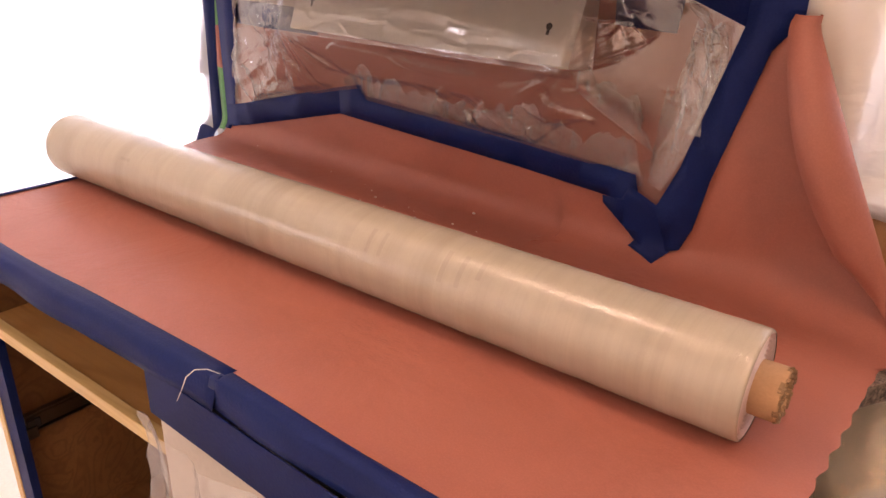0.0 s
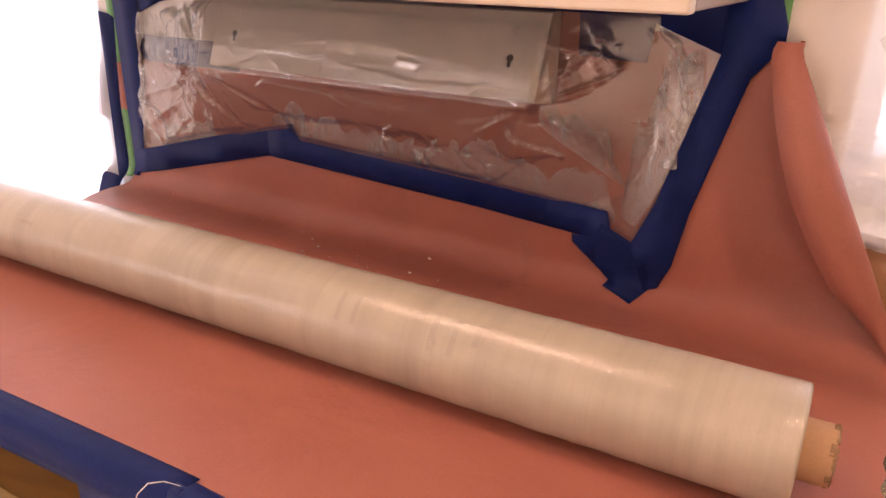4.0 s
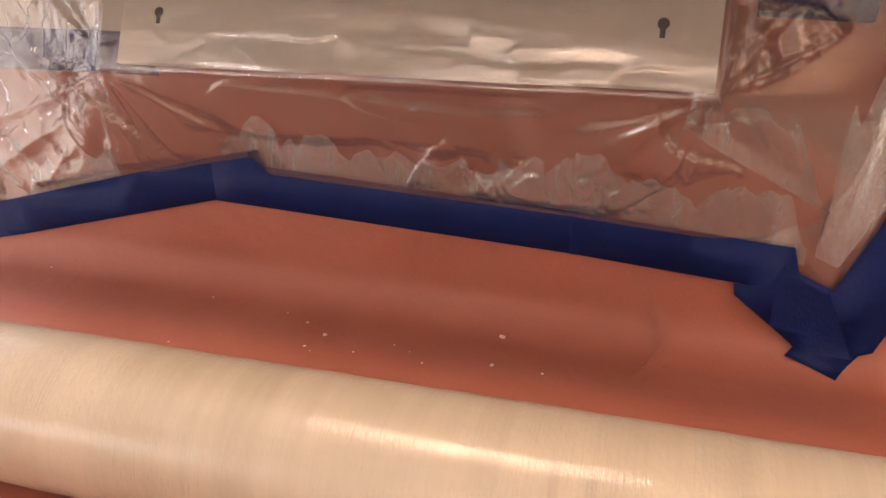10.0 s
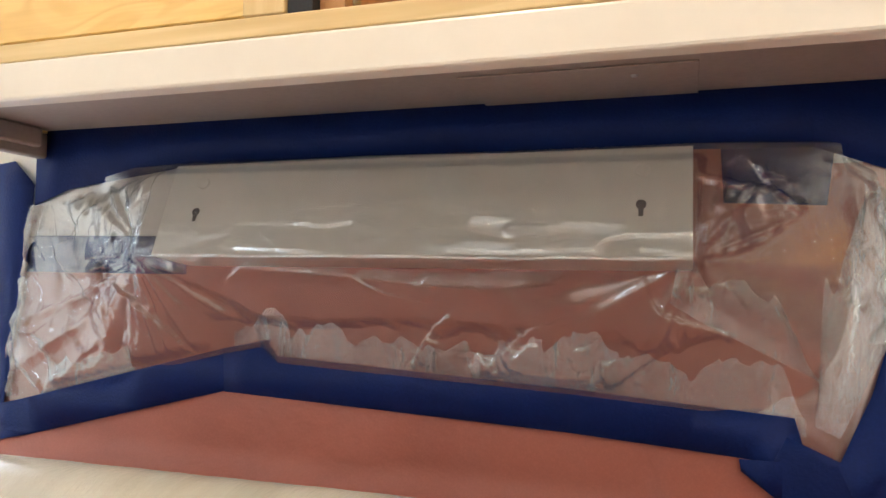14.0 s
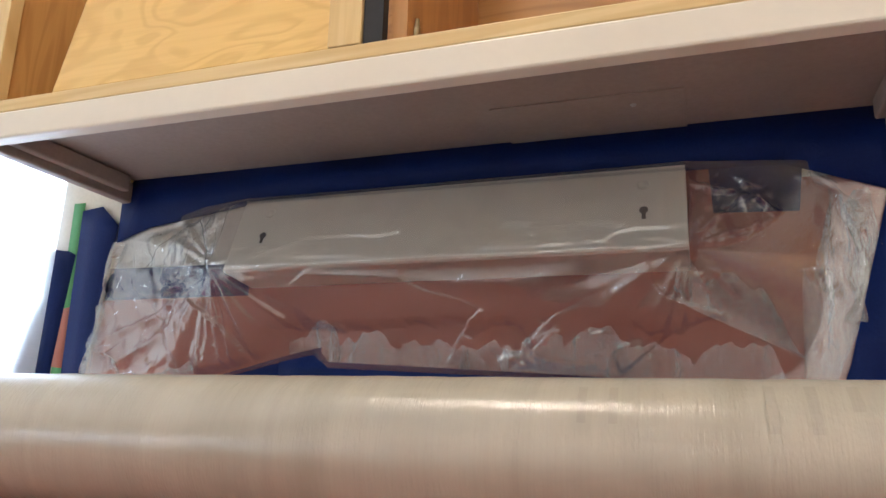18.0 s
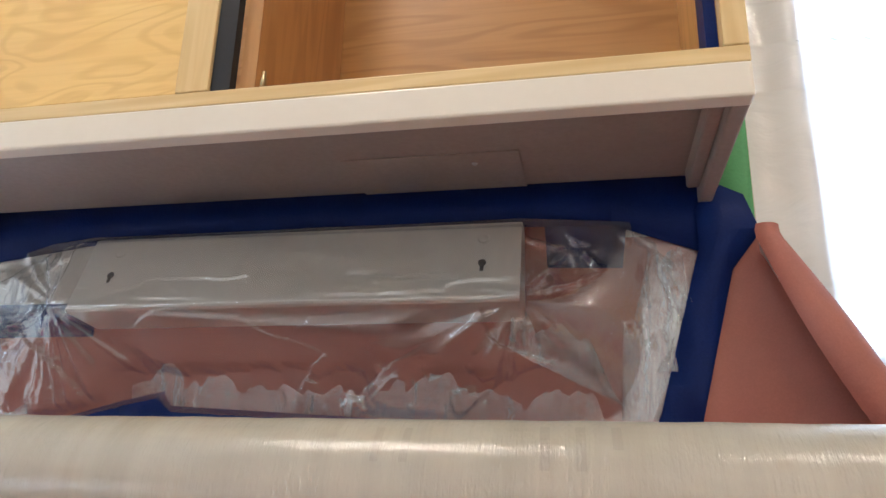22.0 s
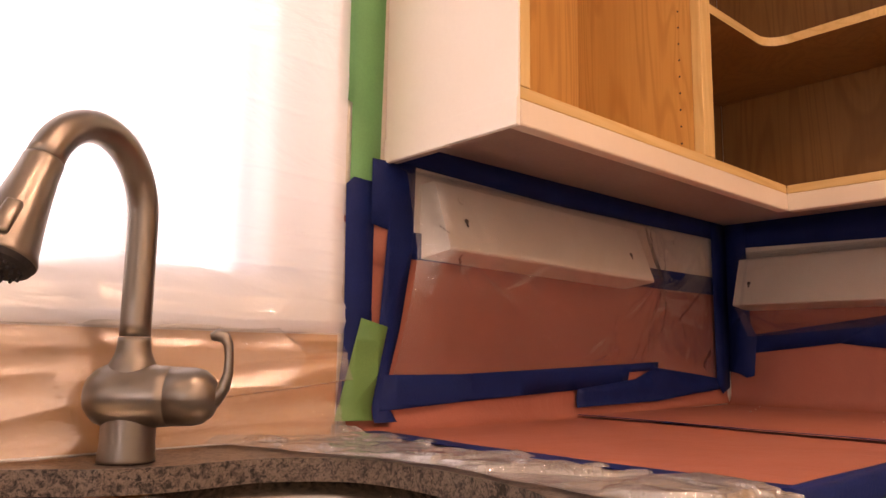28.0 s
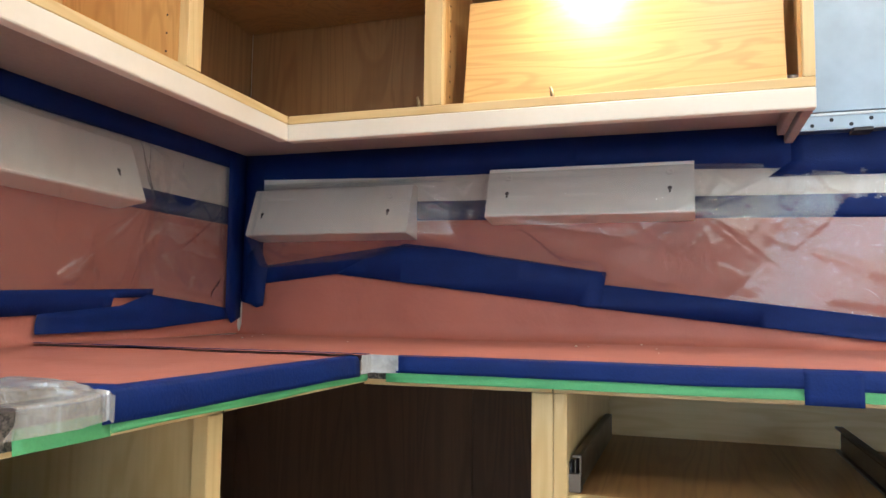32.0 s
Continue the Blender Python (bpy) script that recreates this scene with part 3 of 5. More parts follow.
end, way = pts[-1], (pts[-1] - pts[-2]).normalized()
HM = Matrix.Translation(end) @ way.to_track_quat("Z", "Y").to_matrix().to_4x4()
head = part("spray_head", lathe(bmesh.new(), [(0.0165, -0.001), (0.0185, 0.0), (0.0185, 0.003), (0.0195, 0.018), (0.0225, 0.045), (0.0265, 0.072), (0.031, 0.097), (0.0335, 0.1045), (0.033, 0.1075), (0.029, 0.1085)], HM, 36), NICKEL, tap, smooth=True)
part("spray_face", lathe(bmesh.new(), [(0.033, 0.107), (0.030, 0.1125), (0.026, 0.115), (0.001, 0.115)], HM, 36), DARKRUBBER, head, "dark rubber spray face")
for ring_r, cnt in ((0.008, 6), (0.016, 11), (0.0235, 16)):
    for i in range(cnt):
        a = 2 * math.pi * i / cnt
        part("nozzle", lathe(bmesh.new(), [(0.0019, 0.115), (0.0013, 0.118), (0.0002, 0.1182)], HM @ Matrix.Translation((ring_r * math.cos(a), ring_r * math.sin(a), 0)), 8), DARKRUBBER, head)
SIDEV = HM.to_3x3().inverted() @ Vector((-0.42, -1, 0.0))
ang = math.atan2(SIDEV.y, SIDEV.x)
bm = add_box(bmesh.new(), -0.004, 0.0045, -0.0075, 0.0075, -0.018, 0.018, bevel=0.003)
bmesh.ops.transform(bm, matrix=HM @ Matrix.Rotation(ang, 4, "Z") @ Matrix.Translation((0.028, 0, 0.078)) @ Matrix.Rotation(radians(12), 4, "Y"), verts=bm.verts)
part("spray_button", bm, NICKEL, head, smooth=True)
LD = Vector((0.74, -0.67, 0)).normalized()
LM = Matrix.Translation((fx, fy, CT + 0.070)) @ LD.to_track_quat("Z", "Y").to_matrix().to_4x4()
part("valve_body", lathe(bmesh.new(), [(0.001, -0.050), (0.012, -0.0485), (0.022, -0.0435), (0.030, -0.035), (0.0355, -0.022), (0.0372, -0.007), (0.0365, 0.008), (0.0345, 0.022), (0.0330, 0.034), (0.0325, 0.044), (0.0316, 0.0445), (0.0316, 0.046), (0.0322, 0.0465), (0.0315, 0.070), (0.0290, 0.080), (0.022, 0.089), (0.012, 0.0945), (0.001, 0.096)], LM, 36), NICKEL, tap, smooth=True)
o = Vector((fx, fy, CT + 0.070)) + LD * 0.086
lv = [o + LD * a + Vector((0, 0, b)) for a, b in ((-0.008, -0.010), (0.006, -0.003), (0.0155, 0.010), (0.0195, 0.026), (0.0195, 0.044), (0.0180, 0.057), (0.0135, 0.0645), (0.006, 0.067), (-0.001, 0.065))]
part("lever", tube(bmesh.new(), lv, [0.0095, 0.0085, 0.0070, 0.0056, 0.0050, 0.0054, 0.0068, 0.0072, 0.0045], 16), NICKEL, tap, smooth=True)

# ---- papers ----
def soft(x, a, b):
    t = min(1.0, max(0.0, (x - a) / (b - a)))
    return t * t * (3 - 2 * t)


LEFT, PAPERTOP = -1.262, 1.205


def overhang(x):
    """How far paper and tape stand proud of the counter front towards its free end."""
    return 0.026 * soft(x, -0.45, -1.05)


def left_paper(u, v):
    s_flat, s_arc = NY - COVE - 0.503, COVE * math.pi / 2
    xr = 0.105 + 0.004 * noise.noise(Vector((v * 40, 2, 1)))
    x = LEFT + (u / 0.86 * 0.997 if u < 0.86 else 0.997 + 0.003 * (u - 0.86) / 0.14) * (xr - LEFT)
    t = min(1.0, max(0.0, (x + 0.185) / 0.07))
    ztop = PAPERTOP + 0.12 * soft(x, -0.385, -0.365)
    ztop += (1.296 - ztop) * t * t * (3 - 2 * t)
    s = v * (s_flat + s_arc + ztop - CT - COVE)
    if s < s_flat:
        rise = COVE + 0.07 * max(0.0, (x + 0.19) / 0.29) ** 1.5
        y, z = 0.503 + s * (NY - 0.003 - rise - 0.503) / s_flat - overhang(x) * (1 - min(1.0, s / 0.25)), CT + 0.0025
        x -= 0.075 * (1 - u) * soft(y, 0.84, 1.08)
        z += 0.0022 * max(0, noise.noise(Vector((x * 4, y * 6, 3)))) + 0.0025 * max(0.0, noise.noise(Vector((x * 9 + y * 6, y * 5, 8))) - 0.25)
        return Vector((x, y, z))
    lift = max(0.0, (x + 0.19) / 0.29)
    cove = COVE + 0.07 * lift ** 1.5
    if s < s_flat + s_arc:
        a = (s - s_flat) / COVE
        y, z = NY - 0.003 - cove + cove * math.sin(a), CT + 0.0025 + cove * (1 - math.cos(a))
        h = z - CT
    else:
        h = s - s_flat - s_arc
        z = CT + COVE + h
        z = z + (cove - COVE) * max(0.0, 1 - h / 0.2)
        y = NY - 0.003
        h = z - CT
    # the free edge runs from the counter up to the tip at the window, and curls forward
    edge = 0.115 - 0.178 * min(1.0, max(0.0, h / 0.37)) ** 1.1
    west = LEFT - 0.075
    r = (0.014 + 0.022 * math.sin(math.pi * min(1.0, h / 0.4))) * min(1.0, h / 0.10)
    flat = edge - r
    if u < 0.86:
        x = west + (u / 0.86) * (flat - west)
        y -= 0.3 * r * soft(x, flat - 0.08, flat) ** 2
    else:
        turn = 3.9 * (u - 0.86) / 0.14
        x = flat + r * math.sin(turn)
        y -= 0.3 * r + r * (1 - math.cos(turn))
    y -= 0.0015 * max(0, noise.noise(Vector((x * 5, z * 5, 7))))
    return Vector((x, y, z))


p = part("rosin_paper", grid(left_paper, 172, 100), PAPER, None, "red rosin paper taped over the counter and up the wall", smooth=True, category="masking paper")


def mid_paper(u, v):
    x = 0.995 + 0.525 * u - 0.032 * v * (1 - u)
    s_flat, s_arc = NY - 0.02 - 0.512, 0.02 * math.pi / 2
    s = v * (s_flat + s_arc + 1.19 - CT - 0.02)
    if s < s_flat:
        y = 0.512 + s
        return Vector((x, y, CT + 0.0025 + 0.002 * max(0, noise.noise(Vector((x * 7, y * 7, 5))))))
    if s < s_flat + s_arc:
        a = (s - s_flat) / 0.02
        return Vector((x + 0.62 * u * min(1, 4 * a), NY - 0.023 + 0.02 * math.sin(a), CT + 0.0025 + 0.02 * (1 - math.cos(a))))
    z = CT + 0.0225 + s - s_flat - s_arc
    return Vector((x + 0.62 * u, NY - 0.003, z))


part("rosin_paper", grid(mid_paper, 40, 50), PAPER, None, "red rosin paper over the counter beside the sink", smooth=True, category="masking paper")


def east_paper(u, v):
    y = NY - 0.006 - u * 2.4
    s_flat, s_arc = EX - 0.03 - 1.512, 0.03 * math.pi / 2
    s = v * (s_flat + s_arc + 1.19 - CT - 0.03)
    w = 0.002 * max(0, noise.noise(Vector((y * 6, s * 6, 11))))
    if s < s_flat:
        return Vector((1.512 + s, y, CT + 0.0055 + w))
    if s < s_flat + s_arc:
        a = (s - s_flat) / 0.03
        return Vector((EX - 0.033 + 0.03 * math.sin(a), y, CT + 0.0055 + 0.03 * (1 - math.cos(a))))
    z = CT + 0.0355 + s - s_flat - s_arc
    return Vector((EX - 0.003 - w, y, z))


part("rosin_paper", grid(east_paper, 80, 50), PAPER, None, "red rosin paper over the counter along the far wall", smooth=True, category="masking paper")

# ---- strip boxes on the walls ----
def strip_box(wall, u0, u1, z0, z1, keys, k=1.0):
    cx = (u0 + u1) / 2
    at = (cx, NY, z0) if wall == "n" else (EX, cx, z0)
    th = thing("strip_box", at, "cream enamelled metal strip box with two keyhole slots, under clear film", "strip box", "strip boxes under the wall cabinets")
    prof = ((0.0, z0 - 0.010), (0.074, z0), (0.0765, z0 + 0.003), (0.034, z1 - 0.002), (0.031, z1), (0.0, z1))
    bm = bmesh.new()
    ends = []
    for u in (u0, u1):
        ends.append([bm.verts.new((u, NY - d, z) if wall == "n" else (EX - d, u, z)) for d, z in prof])
    for i in range(len(prof)):
        j = (i + 1) % len(prof)
        bm.faces.new((ends[0][i], ends[0][j], ends[1][j], ends[1][i]))
    bm.faces.new(ends[0]), bm.faces.new(ends[1][::-1])
    part("cover", bm, BOXPAINT, th)
    slope = math.atan2(0.0765 - 0.034, z1 - z0 - 0.005)
    for u in keys:
        zz = z0 + 0.052
        d = 0.0765 - (zz - z0 - 0.003) * math.tan(slope) + 0.0006
        m = Matrix.Translation((u, NY - d, zz) if wall == "n" else (EX - d, u, zz))
        m = m @ (Matrix() if wall == "n" else Matrix.Rotation(radians(-90), 4, "Z")) @ Matrix.Rotation(radians(90) - slope, 4, "X")
        bm = bmesh.new()
        lathe(bm, [(0.0062 * k, 0.0), (0.0062 * k, 0.0006), (0.0001, 0.0006)], m @ Matrix.Translation((0, 0.004 * k, 0)), 16)
        add_box(bm, -0.0028 * k, 0.0028 * k, -0.011 * k, 0.001, 0.0, 0.0006, rot=m)
        part("keyhole", bm, DARK, th, "dark keyhole slot")
        ze = z0 + 0.092
        d = 0.0765 - (ze - z0 - 0.003) * math.tan(slope)
        m = Matrix.Translation((u, NY - d, ze) if wall == "n" else (EX - d, u, ze))
        m = m @ (Matrix() if wall == "n" else Matrix.Rotation(radians(-90), 4, "Z")) @ Matrix.Rotation(radians(90) - slope, 4, "X")
        part("dimple", lathe(bmesh.new(), [(0.0085, -0.0004), (0.0075, 0.0012), (0.006, 0.0016), (0.0045, 0.0006), (0.0001, 0.0003)], m, 20), BOXPAINT, th, smooth=True)
    return th


strip_box("n", -1.0, -0.376, 1.197, 1.314, (-0.952, -0.425), 0.85)
tilted = strip_box("n", 1.114, 1.700, 1.188, 1.306, (1.166, 1.643), 0.72)
hinge_at = Matrix.Translation((1.700, NY, 1.188))
tilted.matrix_basis = hinge_at @ Matrix.Rotation(radians(0.9), 4, "Y") @ hinge_at.inverted() @ tilted.matrix_basis
strip_box("e", 0.672, 1.096, 1.161, 1.279, (0.726, 1.062), 0.72)
strip_box("e", 0.044, 0.486, 1.191, 1.306, (0.093, 0.44), 0.72)

# ---- clear film over the walls ----
def line(pairs):
    us, zs = [p[0] for p in pairs], [p[1] for p in pairs]
    return lambda u: np.interp(u, us, zs)


def step(x, a, b):
    t = np.clip((x - a) / (b - a), 0.0, 1.0)
    return t * t * (3 - 2 * t)


def chance(ix, iy, s):
    return np.modf(np.abs(np.sin(ix * 127.1 + iy * 311.7 + s * 74.7) * 43758.5453))[0]


def swell(x, y, s):
    """Smooth noise over arrays, -1 to 1."""
    ix, iy = np.floor(x), np.floor(y)
    fx, fy = step(x - ix, 0, 1), step(y - iy, 0, 1)
    a, b, c, d = chance(ix, iy, s), chance(ix + 1, iy, s), chance(ix, iy + 1, s), chance(ix + 1, iy + 1, s)
    return 2 * ((a + (b - a) * fx) * (1 - fy) + (c + (d - c) * fx) * fy) - 1


def facets(x, y, s, q=0.28):
    """Crumpled height over arrays: tilted facets that meet in sharp creases; one cell is one unit wide."""
    x, y = x + 0.45 * swell(x * 0.8, y * 0.8, s + 31), y + 0.45 * swell(x * 0.8, y * 0.8, s + 57)
    ix, iy = np.floor(x), np.floor(y)
    best = np.full(x.shape, 1e9)
    for dx in (-1, 0, 1):
        for dy in (-1, 0, 1):
            jx, jy = ix + dx, iy + dy
            px, py = x - jx - 0.1 - 0.8 * chance(jx, jy, s), y - jy - 0.1 - 0.8 * chance(jx, jy, s + 3)
            gx, gy = 1.3 * (2 * chance(jx, jy, s + 5) - 1), 1.3 * (2 * chance(jx, jy, s + 7) - 1)
            best = np.minimum(best, gx * px + gy * py + q * (px * px + py * py) + 0.25 * chance(jx, jy, s + 9))
    return best


def wall_sheet(name, wall, u, z, off, material, parent=None, label="", cove=COVE, **tags):
    """A sheet on a wall from arrays of its places along the wall, heights and distances from it."""
    low = np.clip(cove - (z - CT), 0, cove)
    v = off + np.where(z - CT < cove, cove - np.sqrt(np.maximum(0, cove ** 2 - low ** 2)), 0.0)
    co = np.stack([u, NY - v, z] if wall == "n" else [EX - v, u, z], -1)
    nv, nu = u.shape
    k = (np.arange(nv - 1)[:, None] * nu + np.arange(nu - 1)[None]).ravel()
    me = bpy.data.meshes.new(name)
    me.from_pydata(co.reshape(-1, 3).tolist(), [], np.stack([k, k + 1, k + nu + 1, k + nu], -1).tolist())
    bm = bmesh.new()
    bm.from_mesh(me)
    bpy.data.meshes.remove(me)
    return part(name, bm, material, parent, label, smooth=True, **tags)


def film(wall, u0, u1, z0f, z1f, boxes, label, seed, crumple, cell=0.0026, mat=None):
    """Film taped at its borders and tented over the boxes; crumple(u, z) gives how far it is creased there."""
    nu, nv = int((u1 - u0) / cell), int(0.33 / cell)
    a, b = np.meshgrid(np.linspace(0, 1, nu), np.linspace(0, 1, nv))
    u = u0 + a * (u1 - u0)
    lo, hi = z0f(u), z1f(u)
    z = lo + b * (hi - lo)
    off, on_box, rays = np.zeros_like(u), np.zeros_like(u), np.zeros_like(u)
    for b0, b1, c0, c1 in boxes:
        du = np.maximum(np.maximum(b0 - u, 0), u - b1) / 0.15
        dz = np.maximum(np.maximum((c0 - z) / np.maximum(0.02, c0 - lo), 0), (z - c1) / np.maximum(0.008, hi - c1))
        t = np.clip((z - c0) / (c1 - c0), 0, 1)
        off = np.maximum(off, (0.0825 - 0.0425 * t) * np.maximum(0.0, 1 - np.hypot(du, dz)))
        on_box = np.maximum(on_box, step(u, b0 - 0.012, b0) * step(u, b1 + 0.012, b1) * step(z, c0 - 0.012, c0) * step(z, c1 + 0.01, c1))
        for k, (cu, cz) in enumerate(((b0, c0), (b1, c0), (b0, c1), (b1, c1))):
            r, way = np.hypot(u - cu, z - cz), np.arctan2(z - cz, u - cu)
            pleat = 1 - np.abs(swell(way * 5.5 + 40, r * 3 + 20, seed + k)) * 2.4
            rays += r * np.exp(-r / (0.13 if k < 2 else 0.06)) * 0.12 * np.clip(pleat, -0.4, 1) * (1 - on_box)
    edge = np.minimum(np.minimum(u - u0, u1 - u), np.minimum(z - lo, hi - z))
    free = step(edge, 0.013, 0.032)
    k = crumple(u, z) * (1 - 0.94 * on_box)
    wave = 0.09 * 0.20 * facets((0.8 * u + 0.6 * z) / 0.13, (0.8 * z - 0.6 * u) / 0.085, seed)
    mid = 0.045 * 0.40 * facets((0.75 * u + 0.66 * z) / 0.034, (0.75 * z - 0.66 * u) / 0.07, seed + 11)
    fine = 0.012 * 0.5 * facets((u + 0.3 * z) / 0.012, (z - 0.3 * u) / 0.026, seed + 23)
    flat = 0.02 * 0.10 * facets(u / 0.055, z / 0.014, seed + 41) * step(np.abs(z - lo - 0.165 - 0.02 * swell(u * 6, z, 3)), 0.035, 0.01)
    w = wave * (0.35 + k) * (1 - on_box) + mid * k + fine * k + flat * on_box + rays
    w = w - w.min() * 0.25
    return wall_sheet("clear_film", wall, u, z, 0.005 + np.maximum(off, 0) + free * np.maximum(w, -0.001), mat or FILM, None, label, category="plastic film")


sheet_one = film("n", -1.315, -0.155, line([(-1.315, .972), (-.95, 1.066), (-.885, 1.08), (-.86, 1.06), (-.5, 1.044), (-.29, 1.03), (-.235, .99), (-.155, 1.275)]), line([(-1.31, 1.285), (-1.0, 1.325), (-0.25, 1.32), (-.155, 1.282)]),
                 [(-1.0, -0.376, 1.196, 1.314)], "crinkled clear plastic film taped over the wall beneath a cabinet", 1.3,
                 lambda u, z: 0.06 + 0.75 * step(z, 1.135, 1.10) * step(u, -0.97, -0.9) + 0.85 * step(u, -0.40, -0.31) + 0.30 * step(u, -0.98, -1.06))
film("n", 1.06, 2.075, line([(1.06, .985), (1.81, 1.01), (2.075, .98)]), line([(1.07, 1.335), (2.08, 1.335)]), [(1.112, 1.702, 1.194, 1.315)],
     "clear plastic film taped over the corner wall", 5.1, lambda u, z: 0.12 + 0.3 * step(z, 1.13, 1.08) * step(u, 1.85, 1.6), 0.004, FILM2)
film("e", -1.25, 1.09, line([(-1.25, .935), (-.32, .973), (.22, 1.036), (.24, 1.064), (.6, 1.121), (.70, 1.133), (.8, 1.103), (1.09, 1.081)]), line([(-1.25, 1.3), (1.1, 1.3)]), [(0.672, 1.096, 1.161, 1.279), (0.044, 0.486, 1.191, 1.296)],
     "clear plastic film taped along the far wall", 8.7, lambda u, z: 0.16 + 0.26 * step(np.abs(u - 0.58), 0.16, 0.07) + 0.2 * step(z, 1.15, 1.2) * step(u, 0.62, 0.7) + 0.08 * step(u, 0.1, 0.0), 0.004, FILM2)


def gather(wall, u0, u1, lo, height, label, seed, lean=0.0, puff=0.012, cell=0.0016):
    """A puckered second layer of film with a ragged upper edge, above a strip of tape."""
    nu, nv = int((u1 - u0) / cell), int(height / cell) + 8
    a, b = np.meshgrid(np.linspace(0, 1, nu), np.linspace(0, 1, nv))
    u = u0 + a * (u1 - u0)
    ends = step(a, 0, 0.12) * step(a, 1, 0.88)
    top = height * (0.78 + 0.25 * swell(u * 24, u * 0, seed) + 0.12 * swell(u * 90, u * 0, seed + 6) + 0.1 * facets(u * 60, u * 0 + 0.5, seed + 2)) * (0.04 + 0.96 * ends)
    z = lo(u) - 0.014 + b * (np.maximum(top, 0.004) + 0.014)
    u = u + lean * b
    grow = step(z - lo(u), 0.0, 0.012)
    w = puff * (1 - np.cos(np.pi * np.clip(b, 0, 1))) * 0.4 + 0.022 * 0.62 * facets((u + 0.4 * z) / 0.018, (z - 0.4 * u) / 0.046, seed) * b + 0.010 * 0.6 * facets((u - 0.3 * z) / 0.008, (z + 0.3 * u) / 0.024, seed + 5) * b
    return wall_sheet("gathered_film", wall, u, z, 0.0052 + grow * np.maximum(0, w), FILM3, None, label, category="plastic film")


PUCKER = "puckered fold of clear film above blue tape"
gather("n", -0.93, -0.84, line([(-.93, 1.079), (-.88, 1.088), (-.80, 1.07)]), 0.05, PUCKER, 2.0)
gather("n", -0.87, -0.62, line([(-.86, 1.074), (-.42, 1.052)]), 0.05, PUCKER, 4.0)
gather("n", -0.70, -0.44, line([(-.80, 1.068), (-.42, 1.052)]), 0.075, PUCKER, 5.0)
gather("n", -0.49, -0.27, line([(-.47, 1.053), (-.28, 1.04)]), 0.065, PUCKER, 7.0)
gather("n", -1.24, -1.08, line([(-1.30, .99), (-1.02, 1.062)]), 0.06, PUCKER, 9.0)
gather("n", -0.262, -0.168, line([(-.262, 1.05), (-.24, 1.04), (-.168, 1.20)]), 0.22, "bunched crumpled clear film beside the strip box", 21.0, 0.0, 0.02)
gather("n", -0.37, -0.25, line([(-.37, 1.15), (-.25, 1.09)]), 0.10, "loose fold of crumpled clear film beside the strip box", 27.0, -0.03, 0.03)


def hem(wall, pts, wide, label, seed):
    """A doubled-over, whitish border of film along points (u, z)."""
    n, m = 160, 14
    a, b = np.meshgrid(np.linspace(0, 1, n), np.linspace(-1, 1, m))
    t = np.linspace(0, 1, len(pts))
    u, z = np.interp(a, t, [p[0] for p in pts]), np.interp(a, t, [p[1] for p in pts])
    u = u + b * wide * (0.75 + 0.5 * swell(a * 9, a * 0, seed)) + 0.004 * swell(a * 7, a * 0, seed + 4)
    w = 0.004 + 0.005 * (1 - b * b) + 0.004 * facets(a * 12, b * 1.2, seed)
    return part_of_film(wall_sheet("hem", wall, u, z, 0.007 + np.maximum(0, w), HEM, None, label))


def part_of_film(ob):
    ob.parent = sheet_one
    return ob


hem("n", [(-1.262, 1.27), (-1.272, 1.2), (-1.286, 1.08), (-1.298, 1.0)], 0.011, "doubled whitish hem of the film", 3.0)
hem("n", [(-0.232, 1.30), (-0.20, 1.26), (-0.19, 1.20), (-0.205, 1.12)], 0.014, "bunched whitish border of the film", 6.0)

# ---- tape on the walls ----
def blue(wall, outline, off=0.008, label="strip of blue masking tape holding film and paper to the wall"):
    return strip(wall, outline, off, BLUE, label)


# beneath the film
blue("n", [(-1.29, 1.176), (-1.004, 1.176), (-1.004, 1.226), (-1.29, 1.228)], 0.0045, "blue masking tape along the paper's upper edge, beneath film")
blue("n", [(-.346, 1.258), (-.25, 1.254), (-.24, 1.335), (-.35, 1.335)], 0.0045, "patch of blue masking tape on the wall, beneath film")
blue("n", [(1.06, 1.185), (2.15, 1.19), (2.15, 1.235), (1.06, 1.23)], 0.0045, "blue masking tape along the paper's upper edge, beneath film")
blue("e", [(-1.25, 1.165), (1.14, 1.205), (1.14, 1.25), (-1.25, 1.215)], 0.0045, "blue masking tape along the paper's upper edge, beneath film")
# first wall: band under the cabinet, left edge, sagging bottom edge, right edge
blue("n", [(-1.262, 1.376), (-1.262, 1.27), (-1.2, 1.292), (-1.0, 1.318), (-0.75, 1.322), (-0.262, 1.312), (-0.15, 1.27), (-0.13, 1.376)], 0.0125)
blue("n", [(-1.342, 1.33), (-1.30, 1.335), (-1.262, 1.30), (-1.272, 1.18), (-1.303, .984), (-1.318, .93), (-1.338, .93)], 0.0140)
blue("n", [(-1.333, .937), (-1.31, .938), (-1.249, .951), (-.935, 1.030), (-.915, 1.04), (-.871, 1.097), (-.94, 1.083), (-1.285, .994), (-1.333, .985)], 0.0155)
blue("n", [(-.937, 1.029), (-.5, 1.012), (-.331, 1.001), (-.30, .998), (-.272, 1.012), (-.281, 1.044), (-.5, 1.059), (-.78, 1.073), (-.861, 1.077), (-.877, 1.096), (-.94, 1.083)], 0.0165)
blue("n", [(-.332, 1.0), (-.330, .988), (-.268, .941), (-.275, .932), (-.228, .919), (-.210, .938), (-.186, .975), (-.20, 1.0), (-.242, 1.005), (-.288, 1.025), (-.30, 1.0)], 0.0175)
